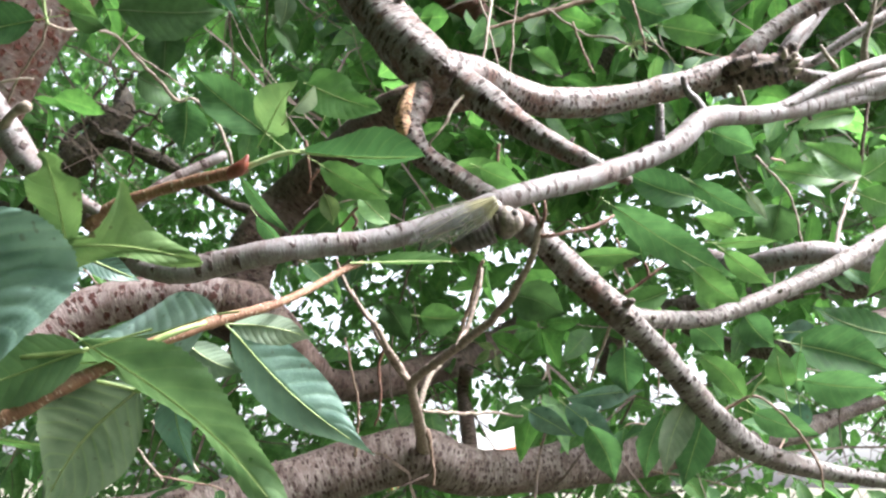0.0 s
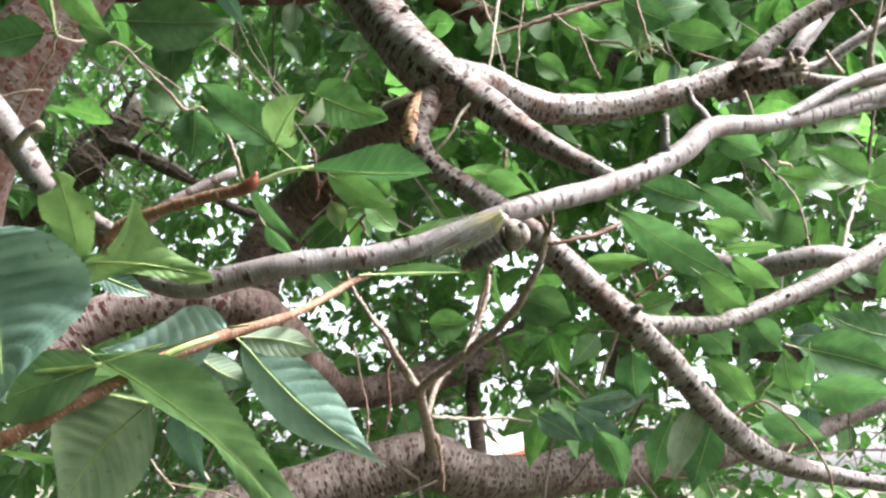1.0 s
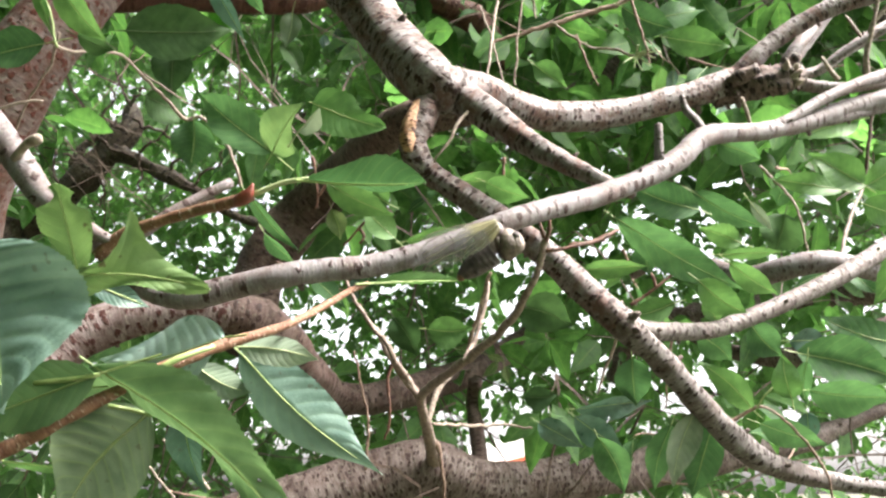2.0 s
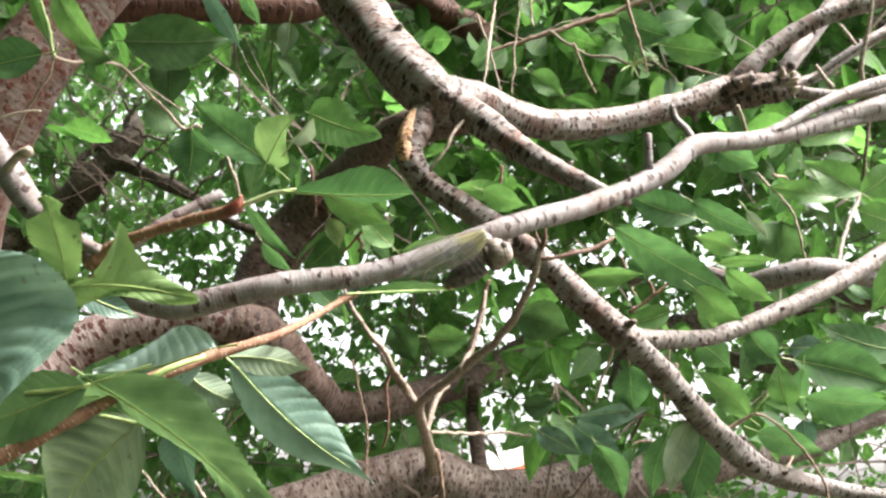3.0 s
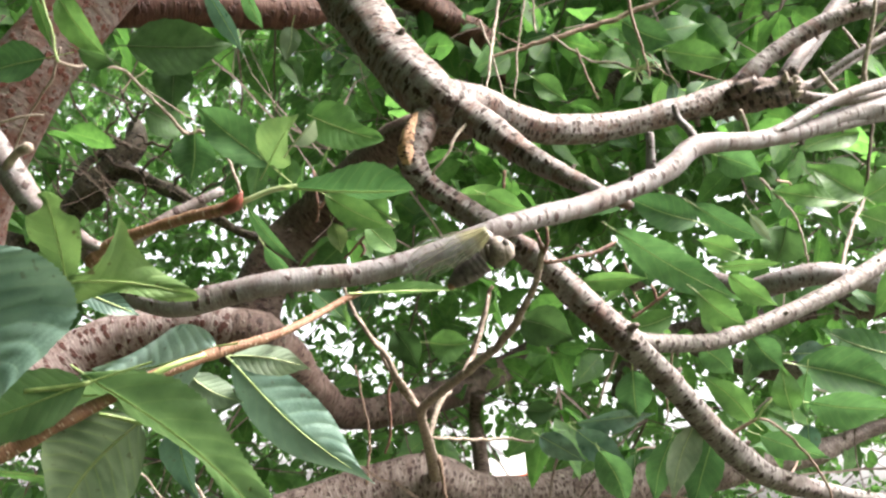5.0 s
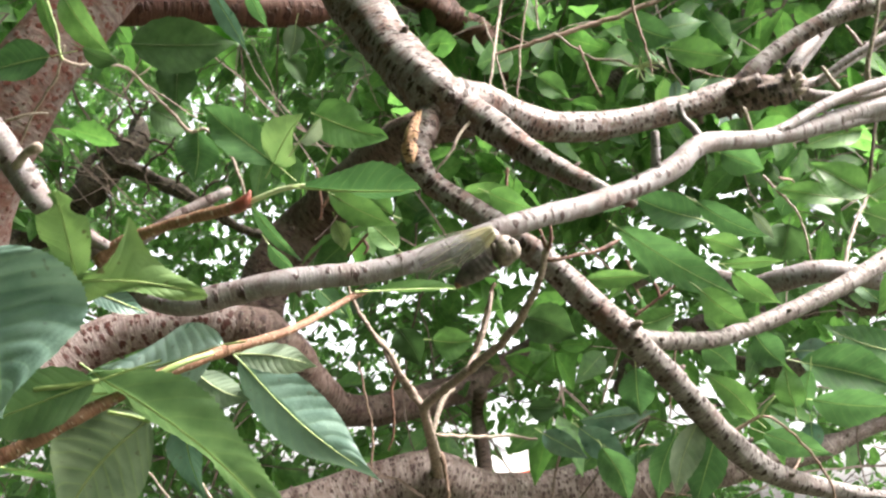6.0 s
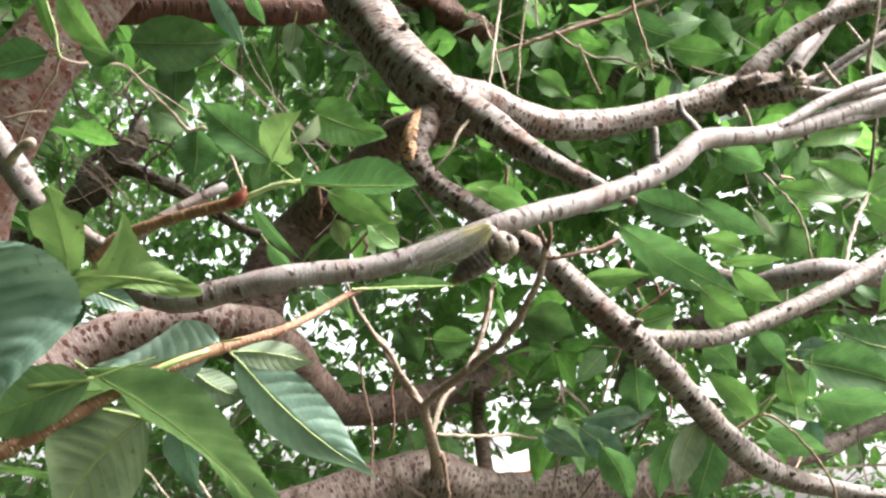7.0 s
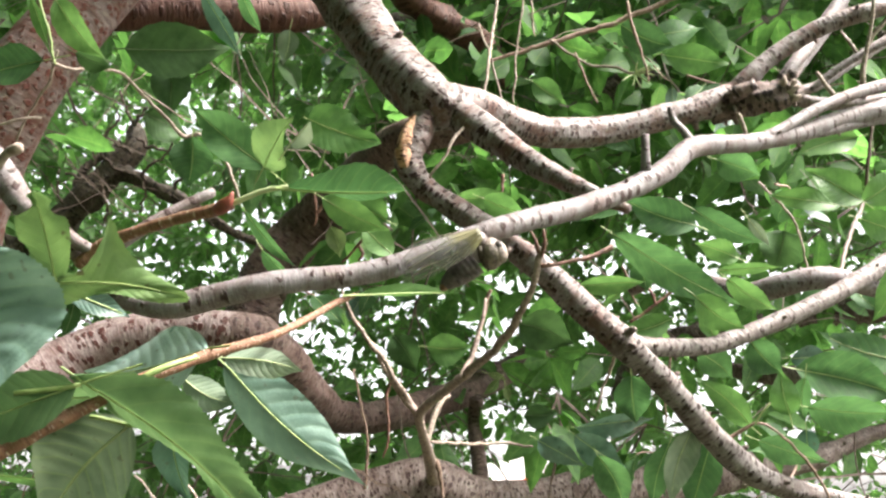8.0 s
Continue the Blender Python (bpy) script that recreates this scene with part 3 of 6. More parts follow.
stem(cherry_tree, "branch", BARK_NEAR, ((0.4175, 0.9853, 2.0571, 0.0038), (0.4429, 0.9800, 2.0767, 0.0045), (0.4748, 0.9749, 2.0958, 0.0045), (0.5193, 0.9688, 2.1185, 0.0048)), "", sides=10, rough=0.2)
stem(cherry_tree, "twig", TWIG_PALE, ((0.4684, 0.9675, 2.0407, 0.0031), (0.4653, 0.9611, 2.0648, 0.0028), (0.4703, 0.9538, 2.0919, 0.0025), (0.4765, 0.9449, 2.1250, 0.0022), (0.4777, 0.9385, 2.1491, 0.0019)), "", sides=8)
stem(cherry_tree, "twig", TWIG_PALE, ((0.4684, 0.9744, 2.0976, 0.0019), (0.4589, 0.9711, 2.1099, 0.0019), (0.4506, 0.9683, 2.1204, 0.0013)), "", sides=7)
stem(cherry_tree, "twig", TWIG_PALE, ((0.4208, 0.9376, 2.0284, 0.0027), (0.4117, 0.9348, 2.0389, 0.0024), (0.4027, 0.9313, 2.0517, 0.0018)), "", sides=8)
stem(cherry_tree, "twig", TWIG_PALE, ((0.3850, 1.1410, 2.0959, 0.0029), (0.3923, 1.1458, 2.0782, 0.0029), (0.3996, 1.1524, 2.0535, 0.0022)), "", sides=8)
stem(cherry_tree, "limb", BARK_RUST, ((-0.5692, 1.2911, 2.3456, 0.0300), (-0.4921, 1.2952, 2.3308, 0.0308), (-0.4001, 1.3303, 2.3546, 0.0308), (-0.3015, 1.3686, 2.3665, 0.0298), (-0.2264, 1.3954, 2.3826, 0.0277), (-0.1671, 1.4344, 2.4300, 0.0247), (-0.1240, 1.4747, 2.5108, 0.0217)), "red-brown limb with shade in its colour", sides=20)
stem(cherry_tree, "limb", BARK_SPOT, ((-0.8061, 1.4130, 1.7051, 0.0537), (-0.7563, 1.4851, 1.7451, 0.0490), (-0.6728, 1.5633, 1.8007, 0.0482), (-0.6044, 1.5895, 1.8574, 0.0400), (-0.5340, 1.6018, 1.8886, 0.0347), (-0.4625, 1.6188, 1.9027, 0.0332), (-0.3989, 1.6336, 1.9055, 0.0345), (-0.3578, 1.6500, 1.9026, 0.0328)), "pale limb with large dark red lenticels", sides=24, rough=0.12, lump=0.08, spurs=6)
stem(cherry_tree, "limb", BARK_BROWN, ((-0.4119, 1.6383, 1.9074, 0.0296), (-0.3696, 1.6443, 1.9045, 0.0366), (-0.3249, 1.6724, 1.8965, 0.0412), (-0.2916, 1.7432, 1.8650, 0.0416), (-0.2624, 1.8694, 1.8199, 0.0409), (-0.2158, 1.9910, 1.7923, 0.0363), (-0.1499, 2.0522, 1.7960, 0.0338), (-0.0563, 2.1580, 1.8264, 0.0356), (0.0626, 2.3085, 1.8832, 0.0369), (0.1762, 2.5545, 1.9698, 0.0365), (0.2839, 2.7592, 2.0561, 0.0281)), "mottled dark red-brown limb crossing behind", sides=24, rough=0.16, lump=0.12, spurs=12)
stem(cherry_tree, "limb", BARK_BROWN, ((-0.3767, 1.8349, 1.8702, 0.0547), (-0.3696, 1.8371, 1.9766, 0.0556), (-0.3309, 1.8323, 2.0707, 0.0551), (-0.2719, 1.8330, 2.1448, 0.0523), (-0.1888, 1.7283, 2.1871, 0.0422), (-0.0993, 1.5020, 2.1812, 0.0333), (-0.0351, 1.4002, 2.1749, 0.0294), (0.0401, 1.3781, 2.1801, 0.0264), (0.1040, 1.3933, 2.2009, 0.0178)), "grey-brown limb rising behind", sides=24, rough=0.14, lump=0.1, spurs=16)
stem(cherry_tree, "limb", BARK_OLD, ((-0.8472, 1.4762, 1.4653, 0.0621), (-0.6530, 1.6909, 1.4907, 0.0621), (-0.4032, 1.8464, 1.5305, 0.0630), (-0.2423, 1.8869, 1.5859, 0.0606), (-0.1357, 1.8987, 1.6248, 0.0569), (-0.0264, 1.9031, 1.6495, 0.0550), (0.0735, 1.9338, 1.6178, 0.0468), (0.1902, 1.9882, 1.6216, 0.0470), (0.3149, 2.0492, 1.6417, 0.0485), (0.4542, 2.1452, 1.6557, 0.0484), (0.6080, 2.2484, 1.6838, 0.0483), (0.7564, 2.2981, 1.7052, 0.0374), (0.9325, 2.4003, 1.7373, 0.0280), (1.0920, 2.4965, 1.7916, 0.0190), (1.2054, 2.5426, 1.8261, 0.0150), (1.3685, 2.5789, 1.8973, 0.0076)), "low grey-brown limb with ringed bark", sides=24, rough=0.12, lump=0.12, spurs=16)
stem(cherry_tree, "branch", BARK_BROWN, ((0.0809, 2.2028, 1.8539, 0.0170), (0.0757, 2.2197, 1.7909, 0.0170), (0.0819, 2.1307, 1.7097, 0.0174), (0.0848, 2.0397, 1.6358, 0.0177)), "", sides=12)
stem(cherry_tree, "branch", BARK_NEAR, ((0.2865, 1.3980, 1.9225, 0.0102), (0.3276, 1.3498, 1.9368, 0.0124), (0.3737, 1.3124, 1.9110, 0.0144), (0.4093, 1.2535, 1.8829, 0.0153), (0.4438, 1.2195, 1.8859, 0.0156), (0.4843, 1.2064, 1.8934, 0.0155), (0.5294, 1.2171, 1.8945, 0.0134), (0.5926, 1.2519, 1.8888, 0.0115), (0.6889, 1.3061, 1.8932, 0.0080)), "", sides=16, spurs=9)
stem(cherry_tree, "stub", TWIG_PALE, ((0.2482, 2.6576, 2.0172, 0.0127), (0.2880, 2.6543, 2.0295, 0.0080), (0.3198, 2.6609, 2.0050, 0.0064)), "", sides=8)
stem(cherry_tree, "branch", BARK_NEAR, ((-0.5224, 1.0879, 2.5011, 0.0229), (-0.5417, 0.7424, 2.1368, 0.0153), (-0.3290, 0.4805, 1.8740, 0.0099), (-0.2199, 0.3956, 1.7774, 0.0076), (-0.1896, 0.3935, 1.7437, 0.0065), (-0.1772, 0.3982, 1.7262, 0.0055), (-0.1636, 0.4006, 1.7174, 0.0037), (-0.1536, 0.4025, 1.7102, 0.0030), (-0.1459, 0.4034, 1.7068, 0.0025)), "pale near branch", sides=18, spurs=9)
stem(cherry_tree, "branch", BARK_NEAR, ((-0.1619, 0.4031, 1.7160, 0.0037), (-0.1512, 0.4153, 1.7036, 0.0048), (-0.1353, 0.4214, 1.6893, 0.0051), (-0.1156, 0.4199, 1.6864, 0.0059), (-0.0978, 0.4190, 1.6901, 0.0059), (-0.0774, 0.4177, 1.6948, 0.0056), (-0.0577, 0.4221, 1.6990, 0.0052), (-0.0376, 0.4269, 1.7020, 0.0052), (-0.0169, 0.4308, 1.7080, 0.0055), (0.0043, 0.4340, 1.7166, 0.0053), (0.0273, 0.4369, 1.7263, 0.0054), (0.0493, 0.4507, 1.7370, 0.0056), (0.0749, 0.4697, 1.7489, 0.0057), (0.1026, 0.4877, 1.7642, 0.0058), (0.1292, 0.5050, 1.7824, 0.0064), (0.1509, 0.5217, 1.8028, 0.0061), (0.1946, 0.5510, 1.8176, 0.0056), (0.2385, 0.5791, 1.8366, 0.0063), (0.2734, 0.5968, 1.8532, 0.0065), (0.3220, 0.6139, 1.8719, 0.0067), (0.4180, 0.6680, 1.9183, 0.0056)), "slender pale branch on which the cicada sits", sides=20, rough=0.08, lump=0.07, spurs=9)
stem(cherry_tree, "branch", BARK_NEAR, ((0.1824, 0.5463, 1.8143, 0.0031), (0.2124, 0.5593, 1.8277, 0.0036), (0.2458, 0.5755, 1.8501, 0.0037), (0.2810, 0.5924, 1.8698, 0.0042), (0.3272, 0.6194, 1.8930, 0.0044), (0.4180, 0.6624, 1.9392, 0.0035)), "", sides=12, spurs=9)
stem(cherry_tree, "branch", BARK_NEAR, ((0.2242, 0.5721, 1.8298, 0.0036), (0.2576, 0.5888, 1.8417, 0.0041), (0.2935, 0.6070, 1.8563, 0.0043), (0.3541, 0.6449, 1.8803, 0.0041)), "", sides=12, spurs=9)
stem(cherry_tree, "stub", BARK_NEAR, ((0.1502, 0.5215, 1.8035, 0.0030), (0.1463, 0.5242, 1.8141, 0.0023), (0.1417, 0.5278, 1.8214, 0.0024), (0.1390, 0.5255, 1.8299, 0.0015)), "", sides=10)
stem(cherry_tree, "stub", BARK_NEAR, ((0.1160, 0.4951, 1.7782, 0.0031), (0.1157, 0.4922, 1.7887, 0.0023), (0.1154, 0.4899, 1.7974, 0.0023)), "", sides=10)
stem(cherry_tree, "stub", TWIG_PALE, ((-0.1867, 0.3890, 1.7400, 0.0022), (-0.1799, 0.3824, 1.7440, 0.0019), (-0.1747, 0.3798, 1.7453, 0.0026), (-0.1727, 0.3795, 1.7463, 0.0019)), "", sides=10, rough=0.2)
stem(cherry_tree, "stub", BARK_NEAR, ((-0.1368, 0.4077, 1.7116, 0.0028), (-0.1232, 0.4102, 1.7228, 0.0028), (-0.1119, 0.4135, 1.7311, 0.0024), (-0.0997, 0.4169, 1.7390, 0.0023)), "dead grey twig stub", sides=12)
stem(cherry_tree, "shoot", SHOOT, ((-0.1536, 0.4049, 1.7011, 0.0027), (-0.1437, 0.4029, 1.7087, 0.0032), (-0.1284, 0.3962, 1.7130, 0.0025), (-0.1098, 0.3897, 1.7167, 0.0024), (-0.0916, 0.3835, 1.7191, 0.0026), (-0.0824, 0.3798, 1.7206, 0.0021)), "red-brown young shoot", sides=14, lump=0.15)
stem(cherry_tree, "bud", BUD, ((-0.0905, 0.3836, 1.7188, 0.0023), (-0.0850, 0.3789, 1.7198, 0.0030), (-0.0824, 0.3770, 1.7227, 0.0016), (-0.0815, 0.3764, 1.7250, 0.0005)), "dark red bud", sides=10)
stem(cherry_tree, "shoot", SHOOT, ((-0.2343, 0.4306, 1.6052, 0.0042), (-0.1971, 0.4324, 1.6193, 0.0038), (-0.1741, 0.4343, 1.6328, 0.0036), (-0.1524, 0.4418, 1.6462, 0.0029), (-0.1320, 0.4495, 1.6587, 0.0033), (-0.1188, 0.4585, 1.6665, 0.0029), (-0.1075, 0.4679, 1.6729, 0.0028), (-0.0831, 0.4868, 1.6850, 0.0023), (-0.0667, 0.5157, 1.7011, 0.0020), (-0.0543, 0.5293, 1.7122, 0.0019), (-0.0451, 0.5336, 1.7171, 0.0013)), "orange-brown young shoot", sides=14, lump=0.16)
stem(cherry_tree, "twig", TWIG, ((0.0930, 1.6601, 2.4324, 0.0029), (0.1796, 1.6531, 2.4585, 0.0044), (0.2337, 1.6492, 2.4731, 0.0048), (0.2986, 1.6436, 2.4940, 0.0051), (0.3852, 1.6358, 2.5233, 0.0051), (0.4933, 1.6223, 2.5735, 0.0051)), "", sides=7, wiggle=0.0037)
stem(cherry_tree, "twig", TWIG_PALE, ((0.2066, 1.6498, 2.4710, 0.0029), (0.2416, 1.6370, 2.4360, 0.0025), (0.2721, 1.6322, 2.4126, 0.0025), (0.3180, 1.6241, 2.4016, 0.0025), (0.3581, 1.6176, 2.3846, 0.0029), (0.3843, 1.6159, 2.3907, 0.0014)), "", sides=7, wiggle=0.0037)
stem(cherry_tree, "bud_stalk", STALK_PALE, ((0.3591, 1.6176, 2.3846, 0.0021), (0.3716, 1.6049, 2.3903, 0.0014), (0.3838, 1.5942, 2.3891, 0.0014)), "", sides=7, wiggle=0.0036)
stem(cherry_tree, "bud_stalk", STALK_PALE, ((0.3591, 1.6176, 2.3846, 0.0021), (0.3747, 1.6075, 2.3806, 0.0014), (0.3900, 1.5985, 2.3731, 0.0014)), "", sides=7, wiggle=0.0036)
stem(cherry_tree, "bud_stalk", STALK_PALE, ((0.3591, 1.6176, 2.3846, 0.0021), (0.3705, 1.6098, 2.3721, 0.0014), (0.3817, 1.6022, 2.3590, 0.0014)), "", sides=7, wiggle=0.0036)
stem(cherry_tree, "bud_stalk", STALK_PALE, ((0.3591, 1.6176, 2.3846, 0.0021), (0.3549, 1.6105, 2.3697, 0.0014), (0.3506, 1.6033, 2.3550, 0.0014)), "", sides=7, wiggle=0.0036)
stem(cherry_tree, "bud_stalk", STALK_PALE, ((0.3591, 1.6176, 2.3846, 0.0021), (0.3622, 1.6111, 2.3673, 0.0014), (0.3651, 1.6044, 2.3510, 0.0014)), "", sides=7, wiggle=0.0036)
stem(cherry_tree, "bud_stalk", STALK_PALE, ((0.3591, 1.6176, 2.3846, 0.0021), (0.3455, 1.6092, 2.3746, 0.0014), (0.3320, 1.6012, 2.3630, 0.0014)), "", sides=7, wiggle=0.0036)
stem(cherry_tree, "bud_stalk", STALK_PALE, ((0.3591, 1.6176, 2.3846, 0.0021), (0.3590, 1.6040, 2.3939, 0.0014), (0.3589, 1.5926, 2.3951, 0.0014)), "", sides=7, wiggle=0.0036)
stem(cherry_tree, "bud_stalk", STALK_PALE, ((0.3591, 1.6176, 2.3846, 0.0021), (0.3799, 1.6059, 2.3867, 0.0014), (0.4004, 1.5958, 2.3831, 0.0014)), "", sides=7, wiggle=0.0036)
stem(cherry_tree, "twig", TWIG_PALE, ((0.0596, 1.1843, 2.1411, 0.0016), (0.0652, 1.1924, 2.1936, 0.0021), (0.0732, 1.2094, 2.2543, 0.0022), (0.0792, 1.2162, 2.3116, 0.0022)), "", sides=7, wiggle=0.0027)
stem(cherry_tree, "twig", TWIG_PALE, ((0.0588, 1.3522, 2.3414, 0.0018), (0.0748, 1.3637, 2.2984, 0.0018), (0.0873, 1.3752, 2.2554, 0.0018), (0.0962, 1.3833, 2.2252, 0.0015)), "", sides=7, wiggle=0.0031)
stem(cherry_tree, "twig", TWIG_PALE, ((0.1181, 1.4339, 2.2431, 0.0016), (0.1200, 1.4220, 2.2877, 0.0019), (0.1237, 1.4076, 2.3412, 0.0019), (0.1347, 1.3885, 2.4125, 0.0019)), "", sides=7, wiggle=0.0032)
stem(cherry_tree, "twig", TWIG_PALE, ((0.1588, 1.5322, 2.4965, 0.0021), (0.1650, 1.5453, 2.4473, 0.0021), (0.1690, 1.5511, 2.4257, 0.0017)), "", sides=7, wiggle=0.0035)
stem(cherry_tree, "twig", TWIG, ((0.3340, 1.5348, 2.4867, 0.0031), (0.3421, 1.5453, 2.4473, 0.0031), (0.3625, 1.5612, 2.3883, 0.0021), (0.3727, 1.5717, 2.3490, 0.0017)), "", sides=7, wiggle=0.0035)
stem(cherry_tree, "twig", TWIG, ((0.2403, 1.5585, 2.3982, 0.0021), (0.2607, 1.5717, 2.3490, 0.0021), (0.2810, 1.5822, 2.3096, 0.0017)), "", sides=7, wiggle=0.0035)
stem(cherry_tree, "branchlet", TWIG_GREY, ((-0.0078, 1.9195, 1.6365, 0.0166), (-0.0158, 1.8055, 1.6748, 0.0126), (-0.0225, 1.6743, 1.6997, 0.0098), (-0.0273, 1.5555, 1.7175, 0.0077), (-0.0313, 1.4363, 1.7367, 0.0068), (-0.0165, 1.3308, 1.7436, 0.0063), (0.0044, 1.2262, 1.7473, 0.0058), (0.0320, 1.1202, 1.7564, 0.0053), (0.0650, 1.0224, 1.7733, 0.0046), (0.0806, 0.9609, 1.7897, 0.0041), (0.0903, 0.9352, 1.8082, 0.0037), (0.0984, 0.9188, 1.8305, 0.0034), (0.1003, 0.9123, 1.8427, 0.0036), (0.0990, 0.9081, 1.8508, 0.0017)), "crooked thin grey-brown branchlet", sides=12, rough=0.12, lump=0.12, wiggle=0.0022, spurs=9)
stem(cherry_tree, "twig", TWIG_GREY, ((-0.0313, 1.4350, 1.7348, 0.0059), (-0.0508, 1.4082, 1.7636, 0.0050), (-0.0662, 1.3742, 1.7840, 0.0041), (-0.0825, 1.3665, 1.8123, 0.0041), (-0.1005, 1.3605, 1.8344, 0.0033), (-0.1299, 1.3491, 1.8761, 0.0028), (-0.1413, 1.3406, 1.9076, 0.0016)), "", sides=9, wiggle=0.0024, spurs=6)
stem(cherry_tree, "twig", TWIG_GREY, ((-0.0335, 1.4240, 1.7404, 0.0050), (-0.0575, 1.4078, 1.7652, 0.0042), (-0.0787, 1.3890, 1.7992, 0.0041), (-0.0936, 1.3817, 1.8263, 0.0038), (-0.1118, 1.3758, 1.8479, 0.0029), (-0.1200, 1.3703, 1.8679, 0.0016)), "", sides=9, wiggle=0.0024, spurs=5)
stem(cherry_tree, "twig", TWIG_PALE, ((-0.0228, 1.6901, 1.7181, 0.0049), (-0.0151, 1.7015, 1.7523, 0.0055), (-0.0032, 1.7138, 1.7835, 0.0051), (0.0152, 1.7291, 1.8034, 0.0036)), "", sides=8, wiggle=0.002)
stem(cherry_tree, "twig", TWIG_GREY, ((0.0246, 1.1176, 1.7507, 0.0033), (0.0360, 1.1374, 1.7724, 0.0034), (0.0460, 1.1432, 1.7981, 0.0031), (0.0533, 1.1475, 1.8297, 0.0028), (0.0567, 1.1538, 1.8538, 0.0021)), "", sides=8, wiggle=0.002, spurs=4)
stem(cherry_tree, "twig", TWIG, ((0.0498, 1.8155, 1.8524, 0.0044), (0.0660, 1.7987, 1.9151, 0.0044), (0.0844, 1.7819, 1.9778, 0.0044), (0.0952, 1.7735, 2.0091, 0.0037)), "", sides=7, wiggle=0.0037)
stem(cherry_tree, "twig", TWIG_PALE, ((-0.0148, 1.5767, 1.7101, 0.0025), (0.0153, 1.6316, 1.7120, 0.0029), (0.0651, 1.6865, 1.7139, 0.0030), (0.1181, 1.7404, 1.7195, 0.0028), (0.1639, 1.7417, 1.7146, 0.0021)), "", sides=7, wiggle=0.0034)
stem(cherry_tree, "twig", TWIG_RED, ((0.1016, 0.9166, 1.8345, 0.0025), (0.1154, 0.9183, 1.8361, 0.0020), (0.1339, 0.9211, 1.8410, 0.0019), (0.1547, 0.9298, 1.8474, 0.0021), (0.1670, 0.9331, 1.8543, 0.0024), (0.1783, 0.9361, 1.8623, 0.0012)), "", sides=8, wiggle=0.001, spurs=6)
stem(cherry_tree, "twig", TWIG_RED, ((0.0990, 0.9095, 1.8454, 0.0022), (0.0956, 0.9066, 1.8562, 0.0017), (0.0909, 0.9020, 1.8653, 0.0011)), "", sides=8, wiggle=0.001, spurs=5)
stem(cherry_tree, "twig", TWIG_RED, ((0.1012, 0.9104, 1.8422, 0.0022), (0.1043, 0.9053, 1.8535, 0.0020), (0.1030, 0.8995, 1.8669, 0.0012)), "", sides=8, wiggle=0.001, spurs=4)
stem(cherry_tree, "twig", TWIG, ((-0.0092, 1.7483, 1.6900, 0.0055), (0.0010, 1.7588, 1.6507, 0.0035), (0.0061, 1.7746, 1.5916, 0.0031)), "", sides=7, wiggle=0.0035)
stem(cherry_tree, "twig", TWIG, ((-0.1364, 1.7615, 1.6408, 0.0028), (-0.1314, 1.7404, 1.7195, 0.0024), (-0.1466, 1.7193, 1.7982, 0.0021), (-0.1568, 1.7061, 1.8474, 0.0017)), "", sides=7, wiggle=0.0035)
stem(cherry_tree, "twig", TWIG_PALE, ((-0.4571, 1.0269, 2.1083, 0.0020), (-0.4508, 1.0773, 2.1271, 0.0021), (-0.4345, 1.1764, 2.1706, 0.0023), (-0.4184, 1.2337, 2.1636, 0.0022), (-0.4004, 1.2920, 2.1526, 0.0025), (-0.3826, 1.3288, 2.1392, 0.0032), (-0.3572, 1.3279, 2.1425, 0.0026), (-0.3299, 1.3568, 2.1174, 0.0026), (-0.3145, 1.3661, 2.0826, 0.0026), (-0.3081, 1.3852, 2.0527, 0.0024)), "", sides=7, wiggle=0.0028)
stem(cherry_tree, "twig", TWIG_PALE, ((-0.4328, 1.2300, 2.1775, 0.0016), (-0.3850, 1.2382, 2.1467, 0.0014), (-0.3492, 1.2437, 2.1260, 0.0011)), "", sides=7, wiggle=0.0028)
stem(cherry_tree, "twig", TWIG_PALE, ((-0.4517, 1.0228, 2.1238, 0.0018), (-0.4668, 1.0430, 2.0897, 0.0016), (-0.4930, 1.0617, 2.0614, 0.0014), (-0.5217, 1.0849, 2.0159, 0.0012)), "", sides=7, wiggle=0.0023)
stem(cherry_tree, "twig", TWIG_PALE, ((-0.5239, 1.0461, 2.0367, 0.0018), (-0.4972, 1.0441, 2.0444, 0.0018), (-0.4749, 1.0535, 2.0506, 0.0014)), "", sides=7, wiggle=0.0023)
stem(cherry_tree, "twig", STALK, ((-0.4494, 1.0173, 2.1028, 0.0016), (-0.4593, 1.0062, 2.1444, 0.0016), (-0.4726, 0.9942, 2.1891, 0.0016)), "", sides=7, wiggle=0.0023)
stem(cherry_tree, "twig", TWIG_DARK, ((0.5152, 1.1979, 1.8838, 0.0030), (0.5899, 1.3412, 1.9688, 0.0031), (0.6486, 1.4340, 2.0359, 0.0030), (0.7102, 1.5266, 2.1039, 0.0032), (0.7198, 1.5081, 2.1731, 0.0032), (0.7265, 1.4883, 2.2469, 0.0029)), "", sides=7, wiggle=0.0016)
stem(cherry_tree, "twig", TWIG_PALE, ((0.4641, 1.3156, 2.0647, 0.0020), (0.4931, 1.3230, 2.0367, 0.0020), (0.5179, 1.3316, 2.0048, 0.0017), (0.5303, 1.3434, 1.9608, 0.0017), (0.5386, 1.3487, 1.9408, 0.0014)), "", sides=7, wiggle=0.0029)
